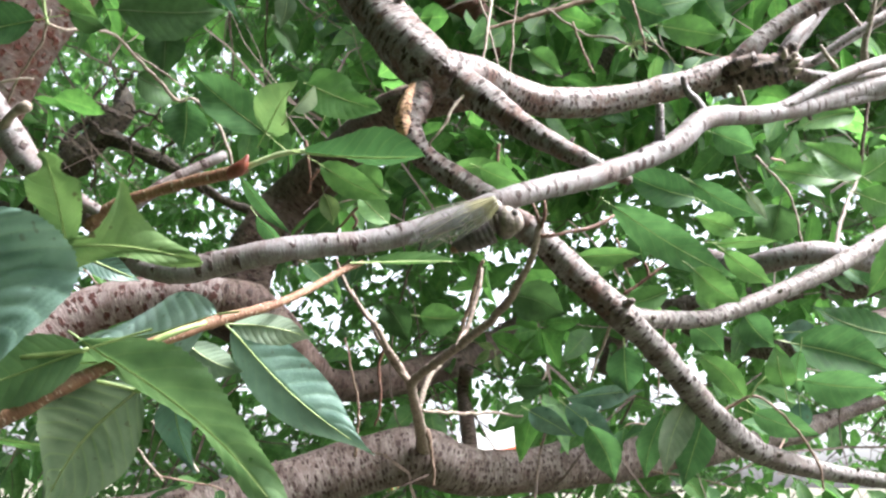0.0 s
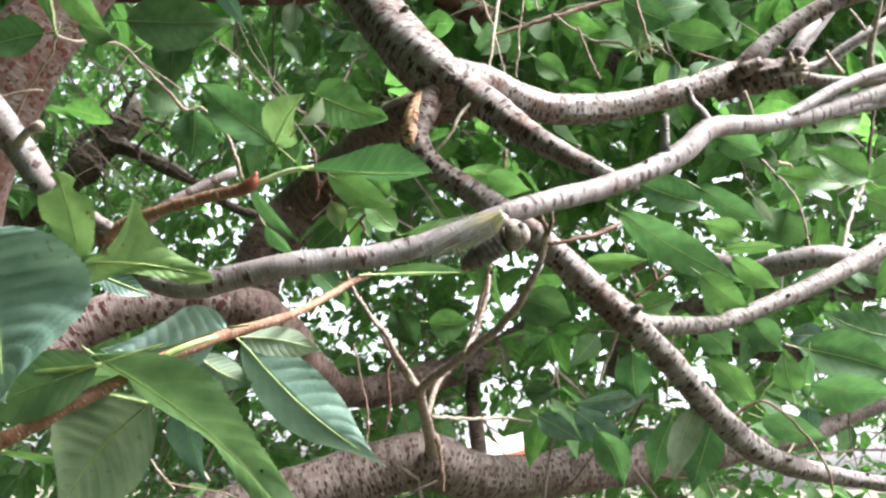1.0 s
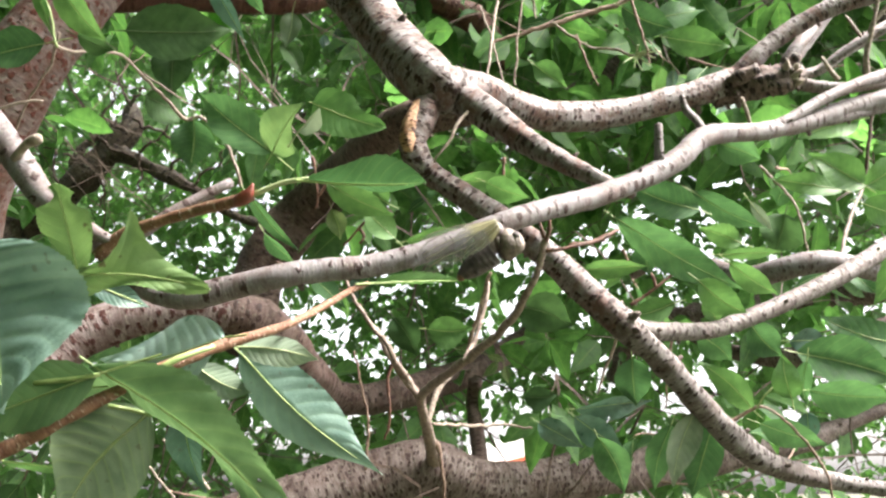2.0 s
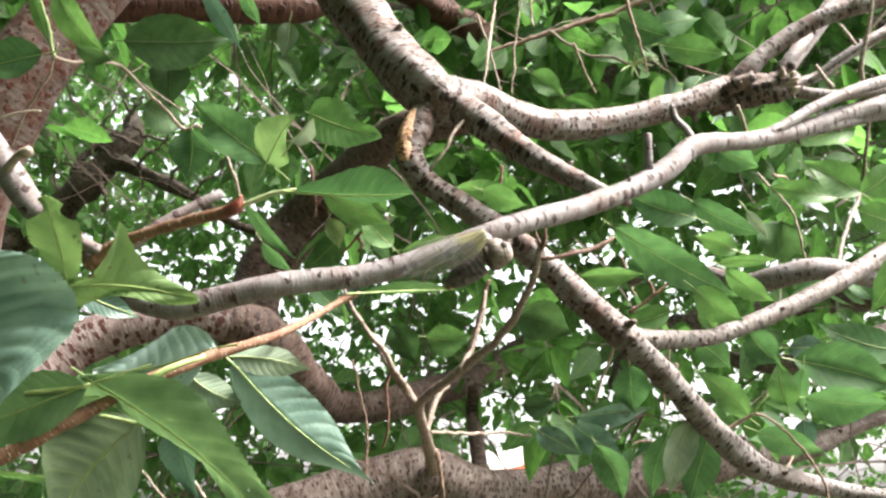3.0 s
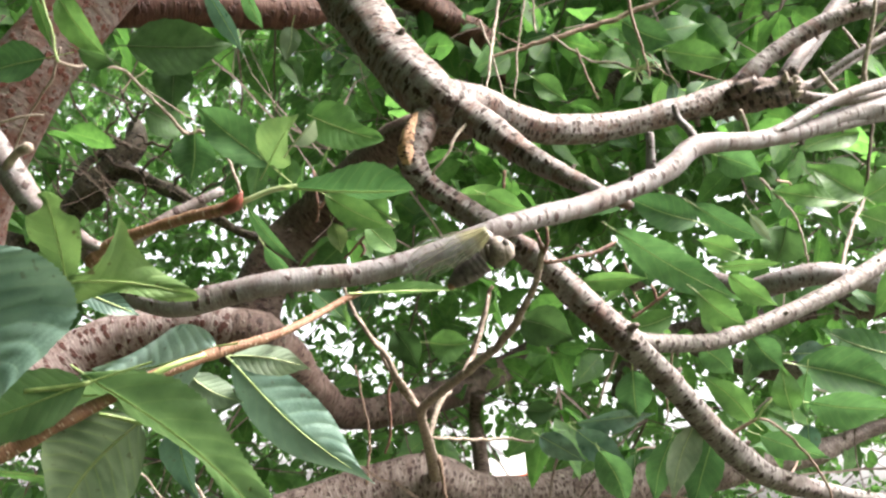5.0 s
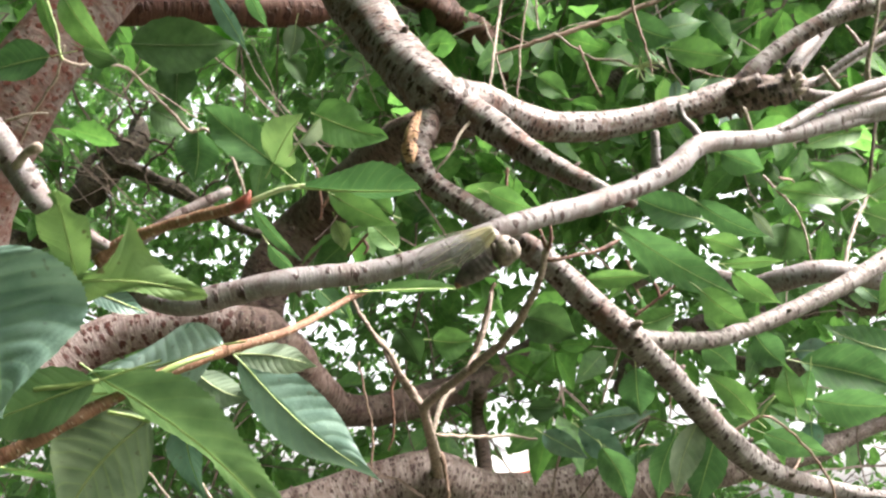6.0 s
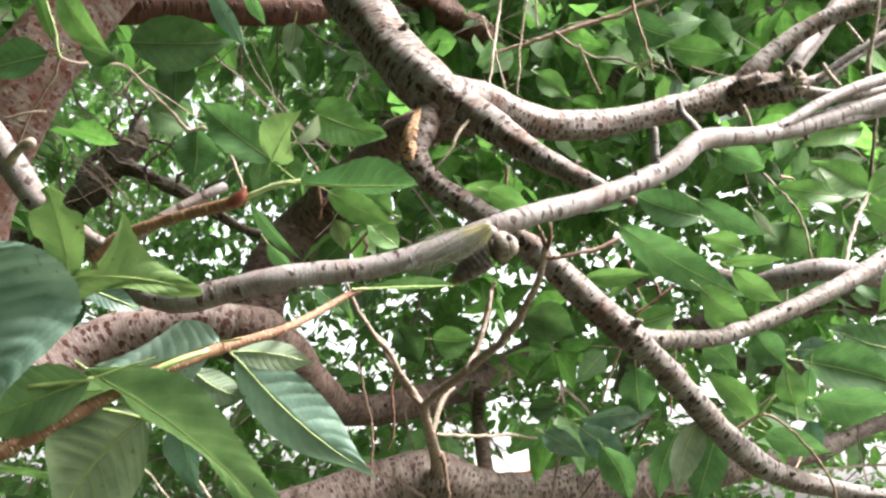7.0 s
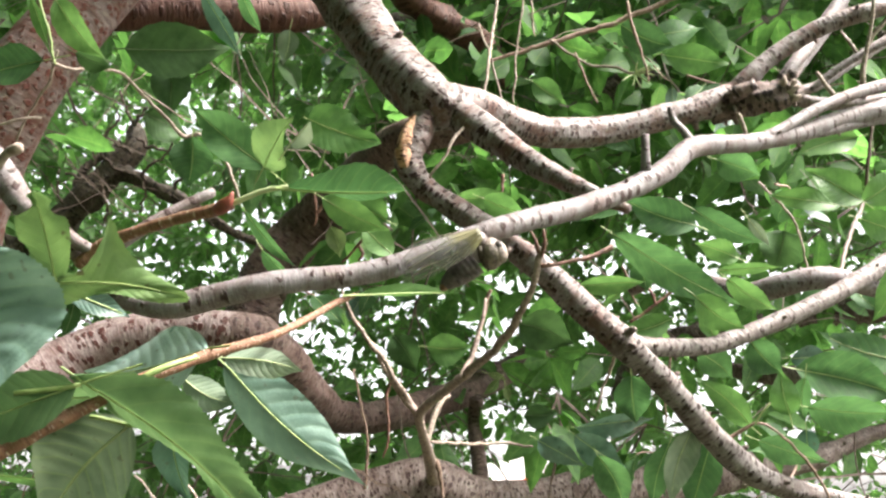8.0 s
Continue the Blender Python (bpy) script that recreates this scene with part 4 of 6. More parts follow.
stem(cherry_tree, "twig", TWIG, ((0.3061, 1.0439, 1.6729, 0.0025), (0.3226, 1.0414, 1.6823, 0.0021), (0.3392, 1.0280, 1.6908, 0.0016), (0.3573, 1.0299, 1.6838, 0.0014), (0.3855, 1.0466, 1.6629, 0.0015), (0.4111, 1.0647, 1.6367, 0.0015), (0.4222, 1.0698, 1.6176, 0.0015), (0.4266, 1.0759, 1.5949, 0.0013)), "", sides=7, wiggle=0.0021)
stem(cherry_tree, "twig", STALK, ((0.3362, 1.0283, 1.6896, 0.0012), (0.3434, 1.0247, 1.7031, 0.0010), (0.3531, 1.0224, 1.7118, 0.0008)), "", sides=7, wiggle=0.0021)
stem(cherry_tree, "twig", TWIG_PALE, ((-0.2525, 0.8736, 1.6470, 0.0012), (-0.2311, 0.8784, 1.6293, 0.0014), (-0.2108, 0.8852, 1.6037, 0.0014)), "", sides=7, wiggle=0.0018)
stem(cherry_tree, "twig", TWIG_PALE, ((-0.3059, 0.9879, 1.6340, 0.0012), (-0.2915, 0.9920, 1.6185, 0.0012), (-0.2715, 0.9982, 1.5953, 0.0012)), "", sides=7, wiggle=0.002)
stem(cherry_tree, "twig", TWIG_PALE, ((0.0407, 0.9925, 2.0300, 0.0022), (0.0193, 0.9785, 1.9997, 0.0019), (0.0068, 0.9749, 1.9718, 0.0017), (-0.0099, 0.9810, 1.9491, 0.0013)), "", sides=7, wiggle=0.0022)
stem(cherry_tree, "twig", TWIG, ((0.3101, 1.2746, 1.8040, 0.0018), (0.3040, 1.2895, 1.7486, 0.0016), (0.3024, 1.2993, 1.7118, 0.0010)), "", sides=7, wiggle=0.0026)
stem(cherry_tree, "twig", TWIG_PALE, ((0.2313, 1.2187, 1.8061, 0.0020), (0.2261, 1.2816, 1.7781, 0.0021), (0.2093, 1.2944, 1.7302, 0.0016)), "", sides=7, wiggle=0.0026)
stem(cherry_tree, "twig", TWIG_PALE, ((0.2795, 1.2816, 1.7781, 0.0016), (0.3101, 1.2851, 1.7649, 0.0016), (0.3253, 1.2835, 1.7708, 0.0013)), "", sides=7, wiggle=0.0026)
stem(cherry_tree, "twig", TWIG_PALE, ((0.3411, 1.1009, 1.6255, 0.0022), (0.3602, 1.0963, 1.6427, 0.0022), (0.3920, 1.0989, 1.6329, 0.0022), (0.4366, 1.1029, 1.6181, 0.0019)), "", sides=7, wiggle=0.0022)

stem(cherry_tree, "limb", BARK_RUST, ((-0.2551, 1.6489, 2.7843, 0.0316), (-0.1376, 1.7731, 2.7091, 0.0309), (-0.0445, 1.8866, 2.6731, 0.0312), (0.0337, 1.9429, 2.6568, 0.0320), (0.0842, 1.9970, 2.6487, 0.0314), (0.1209, 2.0087, 2.6058, 0.0262), (0.1392, 2.0183, 2.5704, 0.0170), (0.1497, 2.0245, 2.5477, 0.0079)), "short brown limb with deep shade in its colour", sides=20, rough=0.3, lump=0.2, spurs=6)

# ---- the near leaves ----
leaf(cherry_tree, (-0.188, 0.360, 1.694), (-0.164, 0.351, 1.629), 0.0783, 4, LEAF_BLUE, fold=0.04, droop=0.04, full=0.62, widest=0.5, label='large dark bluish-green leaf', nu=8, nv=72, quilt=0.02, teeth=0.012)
leaf(cherry_tree, (-0.157, 0.377, 1.686), (-0.098, 0.384, 1.682), 0.0531, 4, LEAF_EATEN, fold=0.1, bites=((-1, 0.0, 0.43, 0.84), (-1, 0.47, 1.0, 0.66), (1, 0.0, 1.0, 0.84)), full=0.5, label='pale green leaf eaten ragged by insects', nu=6, nv=44)
leaf(cherry_tree, (-0.150, 0.377, 1.686), (-0.155, 0.358, 1.719), 0.0238, -6, LEAF_EATEN, fold=0.16, bites=((1, 0.7, 0.88, 0.55), (-1, 0.78, 0.96, 0.75), (-1, 0.3, 0.5, 0.2)), full=0.45, stalk=0.001, widest=0.6, drawn=0.0, label='pale green leaf eaten ragged by insects', nu=6, nv=44)
leaf(cherry_tree, (-0.153, 0.393, 1.687), (-0.130, 0.415, 1.680), 0.0109, -20, LEAF_DARK, fold=0.3, droop=0.1, nv=20)
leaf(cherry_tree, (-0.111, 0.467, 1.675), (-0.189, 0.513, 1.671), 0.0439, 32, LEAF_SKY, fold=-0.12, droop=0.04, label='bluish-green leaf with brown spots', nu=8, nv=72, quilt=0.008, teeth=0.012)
leaf(cherry_tree, (-0.162, 0.432, 1.657), (-0.069, 0.479, 1.580), 0.0363, 36, LEAF_NEAR, fold=-0.5, droop=-0.04, bend=-0.09, full=0.95, wave=0.13, label='long green leaf folded along its midrib', stalk=0.006, widest=0.36, nu=8, nv=72, quilt=0.03, teeth=0.03, drawn=0.2)
leaf(cherry_tree, (-0.141, 0.458, 1.638), (-0.196, 0.494, 1.580), 0.0525, 8, LEAF_GREY, fold=0.14, droop=0.03, label='grey-green leaf underside with strong veins', stalk=0.006, nu=8, nv=72, quilt=0.02, teeth=0.012)
leaf(cherry_tree, (-0.109, 0.500, 1.673), (-0.036, 0.537, 1.613), 0.0355, 2, LEAF_BLUE, fold=-0.5, droop=-0.04, label='dark glossy leaf with sky sheen put in its colour', stalk=0.01, nu=8, nv=72, quilt=0.018, teeth=0.012)
leaf(cherry_tree, (-0.140, 0.535, 1.670), (-0.103, 0.507, 1.652), 0.0191, -30, LEAF_PALE, fold=-0.2, label='small bluish leaf with holes')
leaf(cherry_tree, (-0.107, 0.490, 1.674), (-0.065, 0.481, 1.666), 0.0180, -35, LEAF_PALE, fold=-0.2)
stem(cherry_tree, "petiole", STALK, ((-0.1856, 0.4301, 1.6486, 0.0011), (-0.1716, 0.4296, 1.6505, 0.0013), (-0.1563, 0.4290, 1.6525, 0.0011)), "", sides=7, wiggle=0.0009)
stem(cherry_tree, "petiole", STALK, ((-0.1353, 0.4415, 1.6556, 0.0016), (-0.1252, 0.4431, 1.6621, 0.0016), (-0.1114, 0.4523, 1.6688, 0.0011)), "", sides=7, wiggle=0.0009)
stem(cherry_tree, "petiole", STALK, ((-0.1579, 0.4489, 1.6402, 0.0011), (-0.1487, 0.4527, 1.6387, 0.0011), (-0.1395, 0.4555, 1.6365, 0.0011)), "", sides=7, wiggle=0.0009)
leaf(cherry_tree, (-0.158, 0.429, 1.652), (-0.222, 0.435, 1.630), 0.0305, 15, LEAF_NEAR, fold=0.25, droop=0.05, nv=20, stalk=0.03)
leaf(cherry_tree, (-0.154, 0.463, 1.651), (-0.225, 0.466, 1.640), 0.0246, -30, LEAF_NEAR, fold=0.2)
leaf(cherry_tree, (-0.225, 0.494, 1.617), (-0.208, 0.550, 1.613), 0.0121, 30, LEAF_LIGHT)
leaf(cherry_tree, (-0.162, 0.596, 1.648), (-0.148, 0.609, 1.601), 0.0280, 20, LEAF_DARK)
stem(cherry_tree, "petiole", STALK_PALE, ((-0.0819, 0.3796, 1.7211, 0.0012), (-0.0692, 0.3764, 1.7248, 0.0011), (-0.0578, 0.3718, 1.7257, 0.0009)), "", sides=7, wiggle=0.0008)
leaf(cherry_tree, (-0.059, 0.372, 1.725), (-0.010, 0.372, 1.725), 0.0204, 60, LEAF, fold=-0.6, droop=-0.02, stalk=0.004, label='young leaf at a shoot tip, green edged with yellow', nu=8, nv=72, drawn=0.0, full=0.62, widest=0.56, quilt=0.035, teeth=0.012)
leaf(cherry_tree, (-0.043, 0.533, 1.717), (0.013, 0.564, 1.728), 0.0094, 40, LEAF_LIGHT, fold=-0.6, droop=-0.06, stalk=0.01)

# ---- leaves in the middle distance ----
leaf(cherry_tree, (-0.163, 0.857, 1.914), (-0.251, 0.891, 1.994), 0.0434, 12, LEAF, fold=0.3, stalk=0.03)
leaf(cherry_tree, (-0.132, 0.686, 1.851), (-0.105, 0.656, 1.881), 0.0384, -10, LEAF_YELLOW, fold=0.25, bites=((1, 0.35, 0.95, 0.75),), label='yellow-green leaf with a curled, eaten edge', nv=24)
leaf(cherry_tree, (-0.131, 0.884, 1.977), (-0.057, 0.881, 1.949), 0.0475, -8, LEAF_LIGHT, fold=0.12, bites=((-1, 0.48, 0.86, 0.42),), stalk=0.004, full=0.55, widest=0.36, drawn=0.2, nu=5, nv=26)
leaf(cherry_tree, (-0.107, 0.648, 1.854), (-0.093, 0.633, 1.871), 0.0123, 40, LEAF_PALE, fold=1.5, droop=-0.35, full=0.45, nu=4, nv=20)
leaf(cherry_tree, (-0.188, 1.553, 2.068), (-0.173, 1.567, 2.016), 0.0347, 0, LEAF_YELLOW, fold=0.25, droop=0.1, nu=3, nv=14)
leaf(cherry_tree, (0.120, 2.002, 1.869), (0.087, 2.010, 1.837), 0.0190, 10, LEAF_YELLOW, fold=0.25, droop=0.1, nu=3, nv=14)
leaf(cherry_tree, (0.134, 2.005, 1.858), (0.144, 2.015, 1.821), 0.0178, -12, LEAF_YELLOW, fold=0.25, droop=0.1, nu=3, nv=14)
leaf(cherry_tree, (0.098, 1.998, 1.881), (0.137, 2.002, 1.867), 0.0167, 8, LEAF_YELLOW, fold=0.25, droop=0.1, nu=3, nv=14)
leaf(cherry_tree, (0.033, 2.044, 1.902), (0.067, 2.048, 1.890), 0.0171, 8, LEAF_YELLOW, fold=0.25, droop=0.1, nu=3, nv=14)
leaf(cherry_tree, (-0.200, 0.984, 1.608), (-0.191, 0.978, 1.631), 0.0113, 25, LEAF_YELLOW, fold=0.25, droop=0.1, nu=3, nv=14)
leaf(cherry_tree, (-0.146, 0.945, 1.676), (-0.138, 0.952, 1.650), 0.0144, 30, LEAF_YELLOW, fold=0.25, droop=0.1, nu=3, nv=14)
stem(cherry_tree, "twig", TWIG_RED, ((-0.2010, 1.4239, 2.0870, 0.0029), (-0.1957, 1.4328, 2.0542, 0.0024), (-0.2010, 1.4384, 2.0336, 0.0019)), "", sides=7, wiggle=0.0025, spurs=5)
stem(cherry_tree, "twig", TWIG_RED, ((-0.1082, 1.4408, 2.0251, 0.0029), (-0.1296, 1.4459, 2.0061, 0.0024), (-0.1555, 1.4534, 1.9785, 0.0019)), "", sides=7, wiggle=0.0025, spurs=5)
stem(cherry_tree, "twig", TWIG_RED, ((-0.1082, 1.4408, 2.0251, 0.0029), (-0.0975, 1.4394, 2.0302, 0.0024), (-0.0904, 1.4413, 2.0233, 0.0019)), "", sides=7, wiggle=0.0025, spurs=5)
stem(cherry_tree, "twig", TWIG_RED, ((-0.1296, 1.4459, 2.0061, 0.0029), (-0.1224, 1.4497, 1.9923, 0.0024), (-0.1296, 1.4525, 1.9820, 0.0019)), "", sides=7, wiggle=0.0025, spurs=5)
stem(cherry_tree, "twig", TWIG_RED, ((-0.1957, 1.4328, 2.0542, 0.0029), (-0.1832, 1.4291, 2.0680, 0.0024), (-0.1689, 1.4286, 2.0698, 0.0019)), "", sides=7, wiggle=0.0025, spurs=5)
stem(cherry_tree, "twig", TWIG_RED, ((-0.2046, 1.4169, 2.1128, 0.0029), (-0.1992, 1.4248, 2.0835, 0.0021)), "", sides=7, wiggle=0.0025, spurs=5)
stem(cherry_tree, "twig", TWIG_RED, ((0.2005, 1.4535, 1.9797, 0.0029), (0.2380, 1.4514, 1.9875, 0.0024), (0.2719, 1.4477, 2.0013, 0.0019)), "", sides=7, wiggle=0.0025, spurs=5)
stem(cherry_tree, "twig", TWIG_RED, ((0.2987, 1.4781, 1.8894, 0.0029), (0.3389, 1.4711, 1.9153, 0.0024), (0.3808, 1.4618, 1.9497, 0.0019)), "", sides=7, wiggle=0.0025, spurs=5)
stem(cherry_tree, "twig", TWIG_RED, ((0.3389, 1.4711, 1.9153, 0.0029), (0.3255, 1.4641, 1.9411, 0.0024), (0.2719, 1.4626, 1.9462, 0.0019)), "", sides=7, wiggle=0.0025, spurs=5)
stem(cherry_tree, "twig", TWIG_RED, ((0.3808, 1.4618, 1.9497, 0.0029), (0.3923, 1.4536, 1.9799, 0.0021)), "", sides=7, wiggle=0.0025, spurs=5)
stem(cherry_tree, "twig", TWIG_RED, ((0.0978, 1.4171, 2.1131, 0.0029), (0.0961, 1.4276, 2.0743, 0.0021)), "", sides=7, wiggle=0.0025, spurs=5)
stem(cherry_tree, "twig", TWIG_RED, ((-0.0759, 1.5012, 1.8030, 0.0029), (-0.0848, 1.5105, 1.7685, 0.0025), (-0.0812, 1.5246, 1.7168, 0.0021), (-0.0901, 1.5339, 1.6824, 0.0018)), "", sides=7, wiggle=0.0025, spurs=5)
leaf(cherry_tree, (-0.114, 0.897, 1.947), (-0.122, 0.903, 1.926), 0.0045, 10, LEAF_LIGHT, fold=0.2)
leaf(cherry_tree, (-0.349, 1.249, 2.107), (-0.355, 1.267, 2.038), 0.0621, 5, LEAF, fold=0.2)
leaf(cherry_tree, (-0.445, 1.217, 2.227), (-0.305, 1.265, 2.253), 0.0811, 10, LEAF_SHADE, fold=0.15)
leaf(cherry_tree, (-0.392, 1.271, 2.233), (-0.396, 1.291, 2.157), 0.0596, -10, LEAF_SHADE)
leaf(cherry_tree, (-0.434, 1.290, 2.161), (-0.386, 1.348, 2.149), 0.0590, -10, LEAF_SHADE)
leaf(cherry_tree, (-0.242, 0.860, 2.110), (-0.204, 0.899, 2.050), 0.0232, 35, LEAF_DARK)
leaf(cherry_tree, (-0.213, 0.908, 2.138), (-0.194, 0.940, 2.101), 0.0208, 35, LEAF)
leaf(cherry_tree, (-0.186, 1.065, 2.174), (-0.195, 1.076, 2.132), 0.0294, 10, LEAF_PALE)
leaf(cherry_tree, (-0.217, 1.172, 2.188), (-0.190, 1.184, 2.143), 0.0275, -15, LEAF_SHADE)
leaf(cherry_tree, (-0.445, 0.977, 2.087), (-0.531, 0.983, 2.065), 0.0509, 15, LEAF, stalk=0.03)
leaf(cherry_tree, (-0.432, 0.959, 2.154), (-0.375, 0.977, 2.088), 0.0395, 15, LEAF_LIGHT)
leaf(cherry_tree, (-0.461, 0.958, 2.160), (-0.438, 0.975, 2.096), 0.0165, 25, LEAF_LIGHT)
leaf(cherry_tree, (-0.430, 1.024, 2.121), (-0.387, 1.028, 2.104), 0.0267, 35, LEAF_SHADE)
leaf(cherry_tree, (0.194, 1.029, 1.902), (0.351, 1.054, 1.812), 0.0445, 14, LEAF, fold=0.16, droop=0.2, nu=3, nv=16)
leaf(cherry_tree, (0.303, 1.076, 1.925), (0.215, 1.067, 1.959), 0.0441, 10, LEAF, fold=0.28, droop=0.1, nu=3, nv=16)
leaf(cherry_tree, (0.329, 1.014, 1.868), (0.282, 1.009, 1.885), 0.0274, 0, LEAF_LIGHT, fold=0.22, droop=0.25, nu=3, nv=16)
leaf(cherry_tree, (0.303, 1.007, 1.853), (0.379, 1.008, 1.849), 0.0173, 30, LEAF_LIGHT, fold=0.1, droop=0.2, nu=3, nv=16)
leaf(cherry_tree, (0.279, 1.014, 1.826), (0.337, 1.024, 1.787), 0.0358, 14, LEAF_LIGHT, fold=0.22, droop=0.2, nu=3, nv=16)
leaf(cherry_tree, (0.302, 1.048, 1.822), (0.312, 1.059, 1.780), 0.0280, 0, LEAF_LIGHT, fold=0.22, droop=0.25, nu=3, nv=16)
leaf(cherry_tree, (0.169, 1.126, 1.863), (0.252, 1.125, 1.867), 0.0275, 20, LEAF_LIGHT, fold=0.4, droop=0.05, nu=3, nv=16)
leaf(cherry_tree, (0.273, 1.104, 1.819), (0.211, 1.108, 1.804), 0.0307, 16, LEAF_LIGHT, fold=0.34, droop=0.1, nu=3, nv=16)
leaf(cherry_tree, (0.270, 1.029, 1.686), (0.248, 1.051, 1.606), 0.0363, -8, LEAF_PALE, fold=0.34, droop=0.05, nu=3, nv=16)
leaf(cherry_tree, (0.310, 1.109, 1.676), (0.286, 1.132, 1.592), 0.0454, 12, LEAF, fold=0.1, droop=0.05, nu=3, nv=16)
leaf(cherry_tree, (0.279, 1.175, 1.681), (0.258, 1.196, 1.601), 0.0344, 10, LEAF, fold=0.16, droop=0.05, nu=3, nv=16)
leaf(cherry_tree, (0.372, 1.022, 1.699), (0.362, 1.010, 1.745), 0.0312, -12, LEAF_LIGHT, fold=0.16, droop=0.05, full=0.55, nu=3, nv=16)
leaf(cherry_tree, (0.398, 1.037, 1.741), (0.396, 1.050, 1.693), 0.0222, 40, LEAF, fold=0.16, droop=0.1, nu=3, nv=16)
leaf(cherry_tree, (0.395, 1.034, 1.709), (0.499, 1.037, 1.700), 0.0489, 24, LEAF, fold=0.28, droop=0.05, nu=3, nv=16)
leaf(cherry_tree, (0.418, 1.120, 1.762), (0.552, 1.128, 1.730), 0.0601, -14, LEAF, fold=0.46, droop=0.05, nu=3, nv=16)
leaf(cherry_tree, (0.350, 1.065, 1.676), (0.431, 1.073, 1.648), 0.0349, 18, LEAF, fold=0.1, droop=0.1, nu=3, nv=16)
leaf(cherry_tree, (0.342, 1.061, 1.690), (0.281, 1.048, 1.741), 0.0312, -14, LEAF_LIGHT, fold=0.16, droop=0.05, nu=3, nv=16)
leaf(cherry_tree, (0.484, 1.038, 1.943), (0.421, 1.028, 1.981), 0.0428, 10, LEAF_LIGHT, fold=0.28, droop=0.1, nu=3, nv=16)
leaf(cherry_tree, (0.473, 1.070, 1.948), (0.390, 1.064, 1.970), 0.0294, 22, LEAF_LIGHT, fold=0.22, droop=0.25, nu=3, nv=16)
leaf(cherry_tree, (0.499, 1.069, 1.953), (0.545, 1.058, 1.991), 0.0401, 0, LEAF_LIGHT, fold=0.34, droop=0.05, nu=3, nv=16)
leaf(cherry_tree, (0.496, 1.074, 1.933), (0.552, 1.078, 1.916), 0.0374, 0, LEAF_LIGHT, fold=0.1, droop=0.1, nu=3, nv=16)
leaf(cherry_tree, (0.605, 1.223, 1.788), (0.486, 1.213, 1.827), 0.0512, 16, LEAF, fold=0.1, droop=0.05, nu=3, nv=16)
leaf(cherry_tree, (0.401, 1.560, 2.394), (0.523, 1.564, 2.377), 0.0570, 14, LEAF_LIGHT, fold=0.1, droop=0.1, nu=3, nv=16)
leaf(cherry_tree, (0.154, 1.474, 2.300), (0.212, 1.484, 2.263), 0.0439, 0, LEAF_LIGHT, fold=0.34, droop=0.1, nu=3, nv=16)
leaf(cherry_tree, (0.332, 1.594, 2.474), (0.437, 1.605, 2.433), 0.0630, 20, LEAF, fold=0.34, droop=0.05, nu=3, nv=16)
leaf(cherry_tree, (0.407, 1.648, 2.479), (0.504, 1.642, 2.500), 0.0606, -20, LEAF, fold=0.1, droop=0.1, nu=3, nv=16)
leaf(cherry_tree, (0.225, 1.625, 1.738), (0.367, 1.625, 1.736), 0.0458, 30, LEAF_DARK, fold=0.46, droop=0.2, nu=3, nv=16)
leaf(cherry_tree, (0.218, 1.574, 1.722), (0.303, 1.589, 1.666), 0.0517, 12, LEAF_DARK, fold=0.1, droop=0.1, nu=3, nv=16)
leaf(cherry_tree, (0.163, 1.630, 1.717), (0.241, 1.642, 1.673), 0.0477, 14, LEAF_DARK, fold=0.16, droop=0.05, nu=3, nv=16)
leaf(cherry_tree, (0.246, 1.527, 1.687), (0.290, 1.552, 1.597), 0.0535, 12, LEAF, fold=0.34, droop=0.05, nu=3, nv=16)
leaf(cherry_tree, (0.304, 1.098, 1.954), (0.397, 1.110, 1.910), 0.0328, 18, LEAF, fold=0.14, droop=0.08, nu=3, nv=16)
leaf(cherry_tree, (0.366, 1.082, 1.936), (0.393, 1.091, 1.902), 0.0134, 20, LEAF_PALE, fold=0.22, droop=0.05, nu=3, nv=16)

leaf(cherry_tree, (0.253, 1.138, 1.902), (0.256, 1.148, 1.861), 0.0350, 20, LEAF, fold=0.16, droop=0.05, nu=3, nv=16)
leaf(cherry_tree, (0.271, 1.092, 1.866), (0.318, 1.099, 1.840), 0.0241, 20, LEAF_LIGHT, fold=0.16, droop=0.1, nu=3, nv=16)
leaf(cherry_tree, (0.322, 1.040, 1.853), (0.382, 1.051, 1.811), 0.0280, 20, LEAF_LIGHT, fold=0.22, droop=0.25, nu=3, nv=16)
leaf(cherry_tree, (0.571, 1.137, 1.905), (0.533, 1.158, 1.824), 0.0420, 0, LEAF_LIGHT, fold=0.34, droop=0.05, nu=3, nv=16)
leaf(cherry_tree, (0.588, 1.595, 1.850), (0.664, 1.596, 1.846), 0.0439, 0, LEAF_DARK, fold=0.34, droop=0.1, nu=3, nv=16)
leaf(cherry_tree, (0.411, 1.084, 1.690), (0.417, 1.093, 1.656), 0.0255, 20, LEAF_DARK, fold=0.4, droop=0.05, nu=3, nv=16)
leaf(cherry_tree, (0.540, 1.436, 2.027), (0.522, 1.454, 1.963), 0.0802, 10, LEAF_SHADE, fold=0.46, droop=0.05, nu=3, nv=16)

